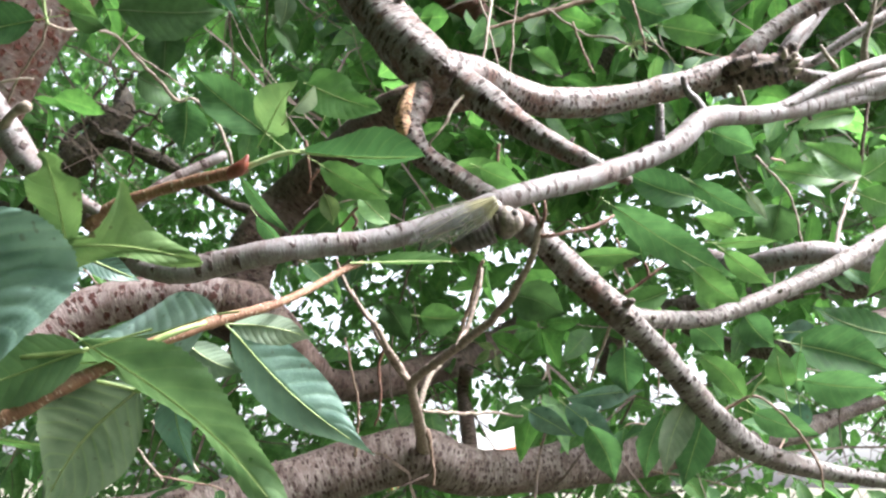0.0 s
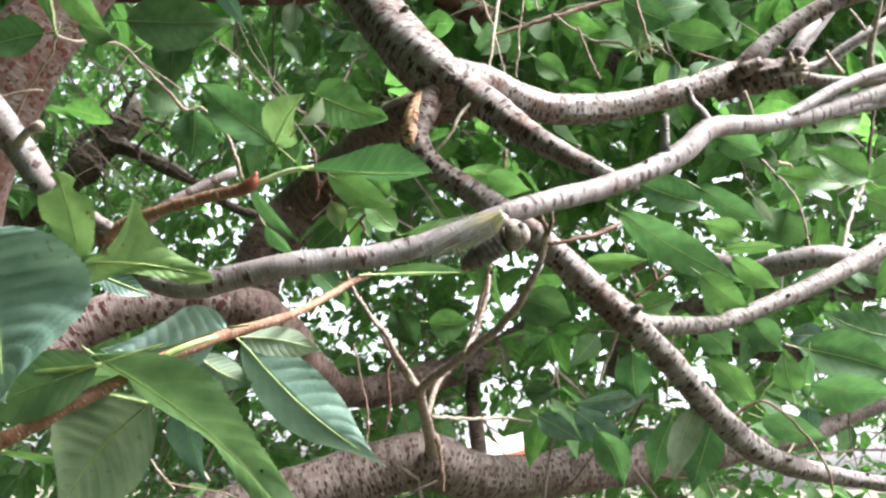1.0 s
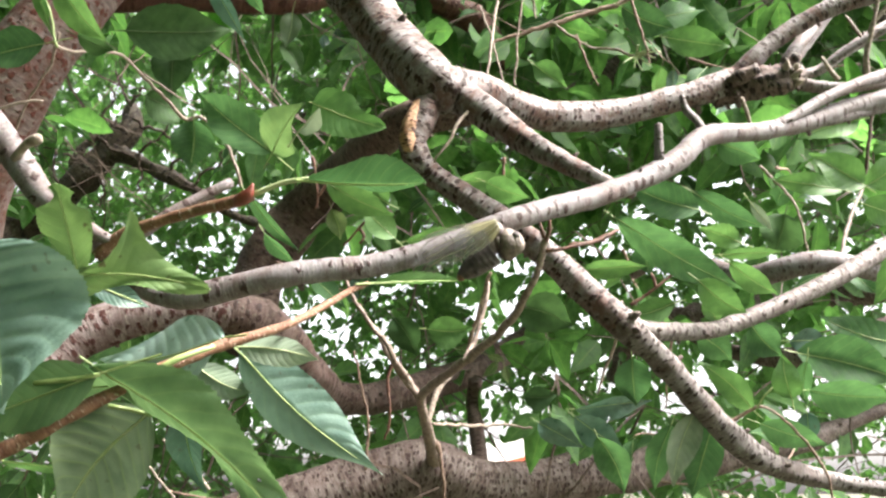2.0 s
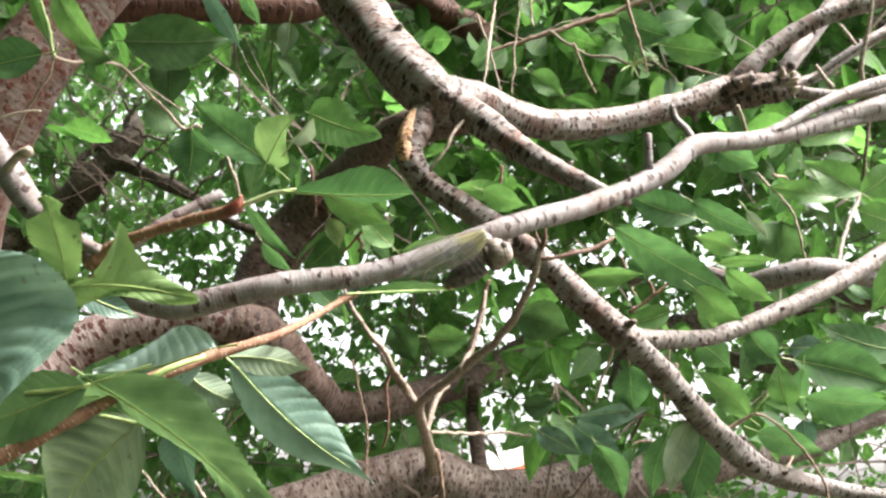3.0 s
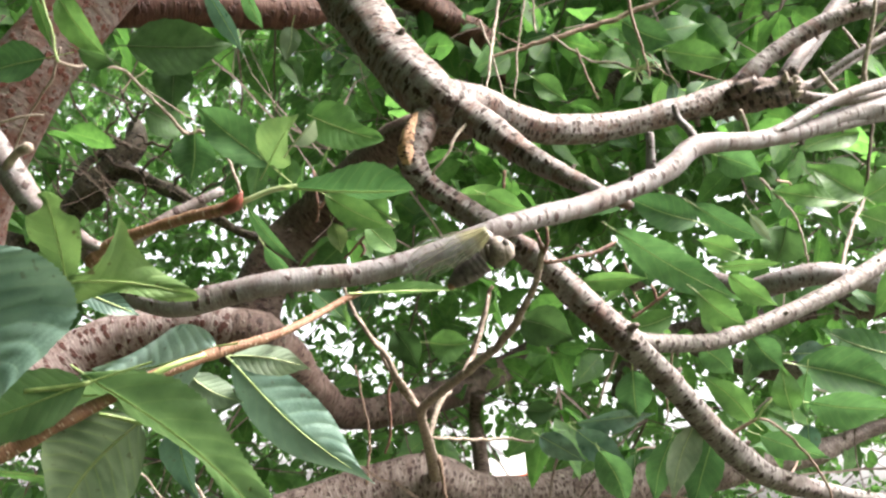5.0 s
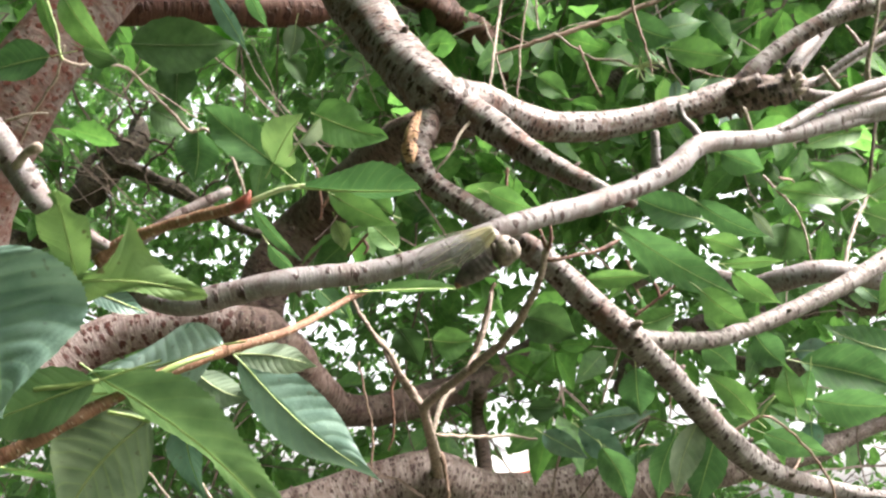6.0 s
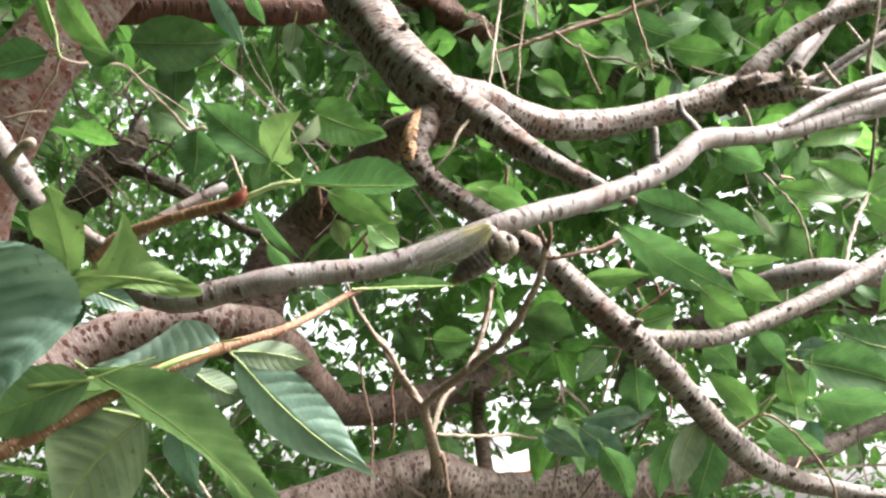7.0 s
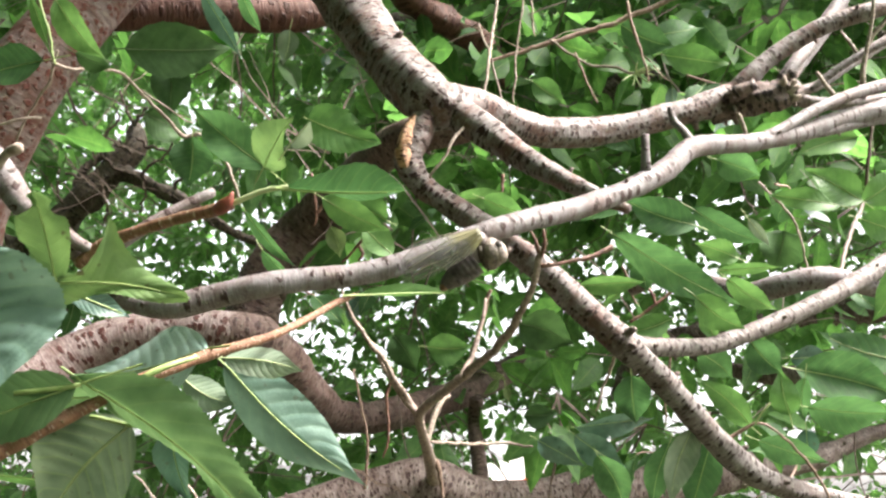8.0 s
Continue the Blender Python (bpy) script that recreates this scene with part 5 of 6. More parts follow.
leaf(cherry_tree, (0.609, 1.298, 2.129), (0.518, 1.305, 2.103), 0.0496, 20, LEAF_LIGHT, fold=0.34, droop=0.05, nu=3, nv=16)
leaf(cherry_tree, (-0.064, 1.240, 1.933), (-0.110, 1.228, 1.977), 0.0382, 20, LEAF_LIGHT, fold=0.16, droop=0.05, nu=3, nv=16)
leaf(cherry_tree, (-0.045, 1.138, 1.902), (0.032, 1.134, 1.915), 0.0280, 30, LEAF_LIGHT, fold=0.4, droop=0.05, nu=3, nv=16)
leaf(cherry_tree, (-0.078, 1.331, 2.009), (-0.136, 1.324, 2.033), 0.0496, 10, LEAF_LIGHT, fold=0.34, droop=0.05, nu=3, nv=16)
leaf(cherry_tree, (0.058, 1.220, 2.007), (0.119, 1.226, 1.985), 0.0382, 20, LEAF_LIGHT, fold=0.16, droop=0.05, nu=3, nv=16)
leaf(cherry_tree, (0.022, 1.322, 2.041), (0.096, 1.320, 2.049), 0.0331, 20, LEAF_LIGHT, fold=0.4, droop=0.05, nu=3, nv=16)
leaf(cherry_tree, (-0.241, 1.123, 1.958), (-0.182, 1.141, 1.890), 0.0210, 35, LEAF, fold=0.22, droop=0.05, nu=3, nv=16)
leaf(cherry_tree, (-0.240, 1.238, 1.940), (-0.202, 1.252, 1.889), 0.0260, 40, LEAF, fold=0.46, droop=0.25, nu=3, nv=16)
leaf(cherry_tree, (-0.023, 1.590, 1.869), (0.053, 1.590, 1.869), 0.0573, 10, LEAF_LIGHT, fold=0.34, droop=0.05, nu=3, nv=16)
leaf(cherry_tree, (-0.086, 1.690, 1.906), (-0.045, 1.709, 1.838), 0.0611, 10, LEAF_SHADE, fold=0.34, droop=0.05, nu=3, nv=16)
leaf(cherry_tree, (0.130, 1.580, 1.906), (0.225, 1.590, 1.869), 0.0764, 10, LEAF_SHADE, fold=0.28, droop=0.05, nu=3, nv=16)
leaf(cherry_tree, (0.149, 1.727, 1.769), (0.210, 1.727, 1.769), 0.0468, 10, LEAF_SHADE, fold=0.34, droop=0.1, nu=3, nv=16)
leaf(cherry_tree, (-0.143, 0.973, 1.689), (-0.140, 0.983, 1.651), 0.0172, 35, LEAF_LIGHT, fold=0.22, droop=0.05, nu=3, nv=16)
leaf(cherry_tree, (-0.125, 0.966, 1.922), (-0.051, 0.976, 1.886), 0.0339, 8, LEAF_LIGHT, fold=0.1, droop=0.1, nu=3, nv=16)
leaf(cherry_tree, (0.242, 1.117, 1.980), (0.172, 1.126, 1.946), 0.0280, 20, LEAF, fold=0.4, droop=0.05, nu=3, nv=16)
leaf(cherry_tree, (0.299, 1.690, 2.323), (0.374, 1.706, 2.260), 0.0649, 10, LEAF, fold=0.34, droop=0.05, nu=3, nv=16)
leaf(cherry_tree, (0.464, 1.508, 2.173), (0.540, 1.515, 2.145), 0.0573, 20, LEAF, fold=0.34, droop=0.05, nu=3, nv=16)
leaf(cherry_tree, (0.278, 1.388, 1.793), (0.286, 1.408, 1.721), 0.0546, 10, LEAF, fold=0.28, droop=0.1, nu=3, nv=16)
leaf(cherry_tree, (0.452, 1.376, 1.841), (0.501, 1.388, 1.793), 0.0496, 10, LEAF, fold=0.34, droop=0.05, nu=3, nv=16)
leaf(cherry_tree, (0.406, 1.486, 1.842), (0.460, 1.497, 1.799), 0.0499, 10, LEAF, fold=0.1, droop=0.1, nu=3, nv=16)

# ---- neighbouring trees ----
neighbour_right = thing("cherry_tree", "neighbouring cherry tree with dense hanging foliage", "tree")
stem(neighbour_right, "trunk", BARK_OLD, ((2.680, 3.391, -0.050, 0.260), (2.680, 3.391, 0.400, 0.180), (2.730, 3.441, 1.600, 0.150), (2.680, 3.491, 2.800, 0.120), (2.580, 3.391, 4.200, 0.070)), "dark furrowed trunk", sides=20, rough=0.12)
neighbour_left = thing("cherry_tree", "neighbouring cherry tree with dense hanging foliage", "tree")
stem(neighbour_left, "trunk", BARK_OLD, ((-3.683, 4.133, -0.050, 0.260), (-3.683, 4.133, 0.400, 0.180), (-3.633, 4.183, 1.600, 0.150), (-3.683, 4.233, 2.800, 0.120), (-3.783, 4.133, 4.200, 0.070)), "dark furrowed trunk", sides=20, rough=0.12)
# behind the camera and never in view: added to block sky light
unseen_tree_behind = thing("cherry_tree", "neighbouring cherry tree with dense hanging foliage", "tree")
stem(unseen_tree_behind, "trunk", BARK_OLD, ((-1.400, -3.200, -0.050, 0.260), (-1.400, -3.200, 0.400, 0.180), (-1.350, -3.150, 1.600, 0.150), (-1.400, -3.100, 2.800, 0.120), (-1.500, -3.200, 4.200, 0.070)), "dark furrowed trunk", sides=20, rough=0.12)
stem(neighbour_right, "limb", BARK_OLD, ((2.6801, 3.4438, 1.9767, 0.0916), (1.6812, 2.7382, 2.1298, 0.0579), (1.1425, 2.3307, 1.9969, 0.0392), (0.9569, 2.2341, 1.9440, 0.0321), (0.8500, 2.2427, 1.9118, 0.0267), (0.7225, 2.3459, 1.9401, 0.0182), (0.6089, 2.4374, 2.0121, 0.0102)), "", sides=16)
stem(neighbour_right, "limb", BARK_OLD, ((2.6801, 3.1803, 2.9603, 0.0713), (1.7489, 2.9321, 3.0597, 0.0573), (0.9523, 2.8057, 3.1180, 0.0461), (0.3849, 2.7828, 2.7902, 0.0356), (0.2067, 2.8104, 2.6870, 0.0232)), "", sides=16)
stem(neighbour_left, "limb", BARK_DARK, ((-3.5911, 3.9673, 2.5148, 0.1331), (-2.2544, 3.7359, 2.5326, 0.0962), (-1.6225, 3.6174, 2.6278, 0.0604), (-1.4845, 3.5798, 2.7285, 0.0535), (-1.3775, 3.5525, 2.8298, 0.0513), (-1.3054, 3.5603, 2.9156, 0.0495), (-1.2513, 3.5626, 2.9837, 0.0452), (-1.2306, 3.5658, 3.0481, 0.0341), (-1.2463, 3.5701, 3.1085, 0.0206)), "dark mossy broken limb", sides=22, rough=0.6, lump=0.4, spurs=26)
stem(neighbour_left, "limb", BARK_DARK, ((-1.3019, 3.5509, 2.9122, 0.0359), (-1.1834, 3.5450, 2.8579, 0.0290), (-1.0802, 3.5485, 2.8074, 0.0267), (-0.9756, 3.5625, 2.7560, 0.0222), (-0.8347, 3.6956, 2.6864, 0.0183), (-0.6230, 3.8198, 2.6495, 0.0141)), "", sides=14, rough=0.4, lump=0.3, spurs=14)
stem(neighbour_left, "limb", BARK_DARK, ((-1.4138, 3.5546, 2.7835, 0.0267), (-1.4361, 3.5354, 2.8543, 0.0200), (-1.3991, 3.5367, 2.9259, 0.0157), (-1.3256, 3.5414, 2.9851, 0.0135), (-1.2920, 3.5495, 3.0317, 0.0090)), "", sides=12, rough=0.4, lump=0.3, spurs=10)
stem(neighbour_left, "twig", TWIG_DARK, ((-1.1984, 3.4726, 3.0101, 0.0071), (-1.1586, 3.4807, 2.9803, 0.0062), (-1.0966, 3.4842, 2.9675, 0.0053), (-1.0346, 3.5005, 2.9078, 0.0044), (-1.0080, 3.5168, 2.8480, 0.0035)), "", sides=6, wiggle=0.012)
stem(neighbour_left, "twig", TWIG_DARK, ((-1.2249, 3.4876, 2.9546, 0.0071), (-1.2958, 3.4748, 3.0015, 0.0060), (-1.3489, 3.4724, 3.0100, 0.0049), (-1.4064, 3.4817, 2.9758, 0.0038)), "", sides=6, wiggle=0.012)
stem(neighbour_left, "twig", TWIG_DARK, ((-1.2846, 3.5038, 2.8947, 0.0071), (-1.3400, 3.4875, 2.9545, 0.0062), (-1.3268, 3.4701, 3.0185, 0.0053), (-1.2737, 3.4545, 3.0762, 0.0044), (-1.2870, 3.4400, 3.1296, 0.0035)), "", sides=6, wiggle=0.012)
stem(neighbour_left, "twig", TWIG_DARK, ((-1.3664, 3.5241, 2.8199, 0.0071), (-1.4506, 3.5095, 2.8732, 0.0060), (-1.5258, 3.5071, 2.8817, 0.0049), (-1.5834, 3.4955, 2.9244, 0.0038)), "", sides=6, wiggle=0.012)
stem(neighbour_left, "twig", TWIG_DARK, ((-1.4726, 3.5512, 2.7195, 0.0071), (-1.5080, 3.5268, 2.8091, 0.0056), (-1.4993, 3.5036, 2.8945, 0.0041)), "", sides=6, wiggle=0.012)
stem(neighbour_left, "twig", TWIG_DARK, ((-1.1740, 3.5167, 2.8479, 0.0071), (-1.1585, 3.5016, 2.9034, 0.0060), (-1.0966, 3.4924, 2.9376, 0.0049), (-1.0612, 3.4762, 2.9974, 0.0038)), "", sides=6, wiggle=0.012)
stem(neighbour_left, "twig", TWIG_DARK, ((-1.0744, 3.5295, 2.8010, 0.0071), (-1.0080, 3.5098, 2.8736, 0.0056), (-0.9594, 3.5076, 2.8822, 0.0041)), "", sides=6, wiggle=0.012)
stem(neighbour_left, "twig", TWIG_DARK, ((-1.2073, 3.4586, 3.0614, 0.0071), (-1.2383, 3.4459, 3.1083, 0.0056), (-1.2649, 3.4226, 3.1937, 0.0041)), "", sides=6, wiggle=0.012)
stem(neighbour_left, "twig", TWIG_DARK, ((-1.2073, 3.4586, 3.0614, 0.0071), (-1.1808, 3.4459, 3.1084, 0.0056), (-1.1189, 3.4378, 3.1383, 0.0041)), "", sides=6, wiggle=0.012)
stem(neighbour_left, "twig", TWIG_DARK, ((-1.3664, 3.5241, 2.8199, 0.0071), (-1.3177, 3.5386, 2.7666, 0.0056), (-1.3309, 3.5618, 2.6812, 0.0041)), "", sides=6, wiggle=0.012)
stem(neighbour_left, "twig", TWIG_DARK, ((-0.9703, 3.5435, 2.7498, 0.0071), (-0.9239, 3.5273, 2.8097, 0.0060), (-0.8708, 3.5227, 2.8268, 0.0049), (-0.8532, 3.5042, 2.8951, 0.0038)), "", sides=6, wiggle=0.012)
stem(neighbour_left, "twig", TWIG_DARK, ((-1.2846, 3.5038, 2.8947, 0.0071), (-1.2072, 3.5097, 2.8735, 0.0060), (-1.1673, 3.5271, 2.8094, 0.0049), (-1.1850, 3.5474, 2.7347, 0.0038)), "", sides=6, wiggle=0.012)
stem(neighbour_left, "limb", BARK_OLD, ((-3.6833, 3.8760, 3.2578, 0.0993), (-2.1292, 3.2335, 3.5887, 0.0757), (-0.7820, 3.0643, 3.3930, 0.0611), (-0.0458, 2.9025, 3.1703, 0.0477), (0.1218, 2.8153, 3.0823, 0.0406), (0.2879, 2.8392, 2.9932, 0.0277)), "", sides=16)

stem(neighbour_right, "limb", BARK_OLD, ((1.9582, 3.5112, 2.4219, 0.0642), (1.6111, 3.8306, 2.3893, 0.0603), (1.2548, 4.0458, 2.3589, 0.0536), (0.9732, 4.1553, 2.3362, 0.0475), (0.8649, 4.1934, 2.2718, 0.0452), (0.8155, 4.2463, 2.1911, 0.0430), (0.7903, 4.2655, 2.1203, 0.0379), (0.7752, 4.2761, 2.0813, 0.0228)), "broken grey limb hanging among the leaves", sides=14, rough=0.3, lump=0.2)

# ---- a low building beyond the trees ----
def slope(bm):
    """Tilts what lies at the roof's height along a single pitch."""
    for v in bm.verts:
        if v.co.z > 1.0:
            v.co.z += 0.24 * v.co.x


def building(x0, x1, y, depth, top):
    b = thing("kiosk_building", "long low white building with an orange-red roof edge", "building", pose((x0 + x1) / 2, y, 0))
    h = (x1 - x0) / 2
    white = plain("white_render", (0.7, 0.7, 0.68), (0.82, 0.82, 0.8), 3.0, 0.8, 0.1)
    red = plain("red_sheet", (0.5, 0.09, 0.04), (0.62, 0.14, 0.07), 4.0, 0.45, 0.1)
    glass = plain("dark_glazing", (0.03, 0.04, 0.04), (0.06, 0.07, 0.07), 2.0, 0.1, 0.0)
    bm = bmesh.new()
    box(bm, -h, h, 0, depth, 0, top - 0.25)
    slope(bm)
    part("wall", bm, white, b)
    bm = bmesh.new()
    box(bm, -h - 0.3, h + 0.3, -0.5, depth + 0.3, top - 0.1, top + 0.25, 0.01)
    slope(bm)
    part("roof", bm, white, b, "white sloping roof slab")
    for z0, z1 in ((top - 0.17, top - 0.1), (top - 0.32, top - 0.27)):
        bm = bmesh.new()
        box(bm, -h - 0.32, h + 0.32, -0.54, -0.46, z0, z1, 0.008)
        slope(bm)
        part("fascia", bm, red, b, "orange-red fascia strip")
    n = int(h * 2 / 2.4)
    for k in range(n):
        x = -h + (k + 0.5) * 2 * h / n
        bm = bmesh.new()
        box(bm, x - 0.75, x + 0.75, -0.05, -0.004, 0.9, 2.0, 0.01)
        win = part("window", bm, white, b)
        bm = bmesh.new()
        box(bm, x - 0.68, x + 0.68, -0.07, -0.054, 0.97, 1.93)
        part("pane", bm, glass, win)
    return b


building(-1.6, 1.72, 15.39, 5.0, 1.93)
CICADA = pose(0.0173, 0.4314, 1.7139, 16.01, -20.25, -5.67)


# ---- crowns: sprays of hanging leaves on thin twigs ----
def crown_leaf_template():
    """A small leaf, eight faces, folded and curved, along +Y."""
    prof = ((0.0, 0.0), (0.2, 0.68), (0.45, 1.0), (0.75, 0.58), (1.0, 0.0))
    v, uv, f = [], [], []
    for y, w in prof:
        z = -0.16 * y * y
        v += [(-0.26 * w, y, z + 0.09 * w), (0, y, z), (0.26 * w, y, z + 0.09 * w)]
        uv += [(-1, y), (0, y), (1, y)]
    for k in range(4):
        a = 3 * k
        f += [(a, a + 1, a + 4, a + 3), (a + 1, a + 2, a + 5, a + 4)]
    return np.array(v), np.array(uv), np.array(f)


LV, LUV, LF = crown_leaf_template()


def crown(tree, rng, sprays, size=(0.07, 0.125), bare=0):
    """Leaves and fine twigs of a crown. sprays: (start, way, length) of each leafy twig."""
    mats, twv, twf = [], [], []
    for start, way, length in sprays:
        p = Vector(start)
        d = Vector(way).normalized()
        count = int(length / 0.045) + 2
        pts = [p.copy()]
        for k in range(count):
            d = (d + Vector((rng.uniform(-0.22, 0.22), rng.uniform(-0.22, 0.22), rng.uniform(-0.2, 0.12)))).normalized()
            p = p + d * 0.045
            pts.append(p.copy())
            for _ in range(2 if rng.random() < 0.6 else 1):
                s = rng.uniform(*size)
                az = rng.uniform(0, 2 * math.pi)
                out = Vector((math.cos(az), math.sin(az), rng.uniform(-1.5, 0.2))).normalized()
                out = (out + d * 0.5).normalized()
                stalk = p + out * 0.02
                nz = (Vector((rng.gauss(0, 0.8), rng.gauss(0, 0.8), rng.uniform(0.2, 1.0)))).normalized()
                z = (nz - out * nz.dot(out)).normalized()
                x = out.cross(z)
                m = np.array((x, out, z)).T * s
                mats.append(np.concatenate([m, np.array(stalk)[:, None]], 1))
        r = 0.0022
        o = len(twv)
        for k, q in enumerate(pts):
            rr = r * (1 - 0.75 * k / len(pts))
            for a in (0.3, 2.4, 4.5):
                twv.append((q.x + math.cos(a) * rr, q.y + math.sin(a) * rr * 0.6, q.z + math.sin(a) * rr))
        for k in range(len(pts) - 1):
            for s in range(3):
                a, b = o + 3 * k + s, o + 3 * k + (s + 1) % 3
                twf.append((a, b, b + 3, a + 3))
    for k in range(bare):
        s = rng.choice(sprays)
        p = Vector(s[0])
        d = Vector((rng.gauss(0, 1), rng.gauss(0, 0.6), rng.gauss(-0.3, 0.6))).normalized()
        r = rng.uniform(0.0016, 0.0042)
        n = rng.randint(8, 18)
        o = len(twv)
        for i in range(n):
            rr = r * (1 - 0.8 * i / n)
            for a in (0.3, 2.4, 4.5):
                twv.append((p.x + math.cos(a) * rr, p.y + math.sin(a) * rr * 0.6, p.z + math.sin(a) * rr))
            d = (d + Vector((rng.gauss(0, 0.16), rng.gauss(0, 0.16), rng.gauss(-0.02, 0.16)))).normalized()
            p = p + d * 0.05
        for i in range(n - 1):
            for t in range(3):
                a, b = o + 3 * i + t, o + 3 * i + (t + 1) % 3
                twf.append((a, b, b + 3, a + 3))
    M = np.array(mats)
    V = np.einsum("nij,vj->nvi", M[:, :, :3], LV) + M[:, None, :, 3]
    F = LF[None] + (np.arange(len(M)) * len(LV))[:, None, None]
    me = bpy.data.meshes.new("foliage")
    me.from_pydata(V.reshape(-1, 3).tolist(), [], F.reshape(-1, 4).tolist())
    lay = me.uv_layers.new(name="UVMap")
    lay.data.foreach_set("uv", np.tile(LUV[LF].reshape(-1, 2), (len(M), 1)).astype(np.float32).ravel())
    me.polygons.foreach_set("use_smooth", [True] * len(me.polygons))
    ob = part("foliage", me, FOLIAGE, tree, "dense hanging green leaves")
    ob["kind"] = "stuff"
    tm = bpy.data.meshes.new("twiggery")
    tm.from_pydata(twv, [], twf)
    ob = part("twiggery", tm, TWIG_DARK, tree, "thin dark brown twigs")
    ob["kind"] = "stuff"


def sprays_in(rng, side, near, far, step, cover):
    """Short leafy twigs in the air behind the main limbs, spread evenly over one side of the trunk, at all distances."""
    got = []
    n = int(0.72 / step)
    for i in range(n):
        for j in range(n):
            for turn in range(2):
                x = side * (i + rng.random()) * step - side * 0.02
                up = -0.36 + (j + rng.random()) * step
                if rng.random() > cover(x, up) - turn:
                    continue
                y = near + (far - near) * rng.random() ** 0.9
                az = rng.uniform(0, 2 * math.pi)
                got.append(((x * y, y, 1.6 + y * (0.268 + up)), (math.cos(az), math.sin(az) * 0.7, rng.uniform(-0.5, 0.25)), rng.uniform(0.06, 0.2)))
    return got


OPEN = ((0.034, 0.108, -0.285, -0.185, 0.0), (-0.39, -0.29, 0.13, 0.2, 0.45), (-0.32, -0.04, -0.32, -0.2, 1.1), (0.27, 0.34, 0.02, 0.1, 0.15), (0.38, 0.5, -0.29, -0.215, 0.1), (-0.17, -0.03, -0.16, -0.06, 0.62),
        (-0.42, -0.2, 0.02, 0.13, 1.15), (0.05, 0.12, -0.08, -0.02, 0.3), (-0.2, 0.2, -0.1, 0.06, 0.64))


def fullness(x, up):
    """How full the crown is: fullest above, more sky low down, with a few windows to the sky."""
    for x0, x1, u0, u1, f in OPEN:
        if x0 < x < x1 and u0 < up < u1:
            return f
    if up > 0.1:
        return 1.4 if x > 0.06 else 1.2
    return 0.96 if up > 0.05 else 0.74 if up > -0.06 else 0.64


def near_fullness(x, up):
    """The nearer sprays: sparse low down, none before the broken mossy limb."""
    if -0.5 < x < -0.17 and -0.03 < up < 0.26:
        return 0.0
    if -0.16 < x < 0.12 and -0.26 < up < -0.06:
        return 0.24
    return fullness(x, up) * (0.8 if up > 0.05 else 0.4)


def roof(rng, side, count):
    """Crown sprays above, out of view, added to shade the far leaves."""
    got = []
    for k in range(count):
        y = rng.uniform(1.8, 4.4)
        az = rng.uniform(0, 2 * math.pi)
        got.append(((side * rng.uniform(0, 0.85) * y, y, 1.6 + y * (0.268 + rng.uniform(0.33, 1.2))), (math.cos(az), math.sin(az), -0.2), rng.uniform(0.15, 0.4)))
    return got


def shading_sprays(rng, count):
    """Unseen sprays high over the sunny side, added to shade the upper right leaves."""
    got = []
    for k in range(count):
        az = rng.uniform(0, 2 * math.pi)
        got.append(((rng.uniform(0.7, 3.2), rng.uniform(1.9, 4.8), rng.uniform(3.7, 4.8)), (math.cos(az), math.sin(az), -0.2), rng.uniform(0.2, 0.45)))
    return got


def sprays_round(rng, count, centre, spread, low, high):
    """Leafy twigs of a wide crown round a trunk."""
    got = []
    while len(got) < count:
        x, y = rng.gauss(0, spread), rng.gauss(0, spread)
        z = rng.uniform(low, high)
        px, py = centre[0] + x, centre[1] + y
        if abs(px) < 0.62 * py + 1.0 and -0.8 < py < 5.5 and z < 1.9 + 0.95 * max(py, 0.3):
            continue
        if math.hypot(px, py) < 1.0 and z < 3.0:
            continue
        az = math.atan2(y, x) + rng.uniform(-0.8, 0.8)
        got.append(((px, py, z), (math.cos(az), math.sin(az), rng.uniform(-0.5, 0.1)), rng.uniform(0.25, 0.5)))
    return got


for tree, side, seed, centre in ((neighbour_right, 1, 0, (3.2, 4.4)), (neighbour_left, -1, 1, (-3.5, 4.2))):
    crown(tree, random.Random(5 + seed), sprays_in(random.Random(11 + seed), side, 1.75, 3.4, 0.027, near_fullness), bare=170 + 160 * seed)
    crown(tree, random.Random(25 + seed), sprays_in(random.Random(15 + seed), side, 4.0, 7.0, 0.0098, fullness), (0.05, 0.095), bare=260 + 260 * seed)
    crown(tree, random.Random(35 + seed), roof(random.Random(19 + seed), side, 600 - 180 * seed) + sprays_round(random.Random(17 + seed), 210, centre, 1.0, 2.2, 5.0) + shading_sprays(random.Random(23), 750 * side if side > 0 else 0))
# unseen leaves to the left, overhead and behind, added to cut fill light
crown(cherry_tree, random.Random(7), sprays_round(random.Random(13), 1500, (-2.1, 0.6), 1.2, 0.7, 4.4) + sprays_round(random.Random(16), 1500, (-1.7, -0.4), 1.1, 2.4, 4.0))
crown(unseen_tree_behind, random.Random(8), sprays_round(random.Random(14), 1700, (-0.6, -3.0), 2.0, 0.6, 4.6), (0.1, 0.16))


# ---- leafy sprays nearer than the crowns, leaf by leaf ----
SPRAY_LEAVES = [leaf_mesh("leaf", 1.0, rr, ff, dd, 0.05, 3, 12, 0.03, 40 + k, (), 0.18) for k, (rr, ff, dd) in enumerate(
    ((0.5, 0.3, 0.12), (0.46, 0.15, 0.2), (0.54, 0.4, 0.05), (0.44, 0.25, 0.3), (0.5, -0.2, 0.15), (0.48, 0.5, 0.1)))]
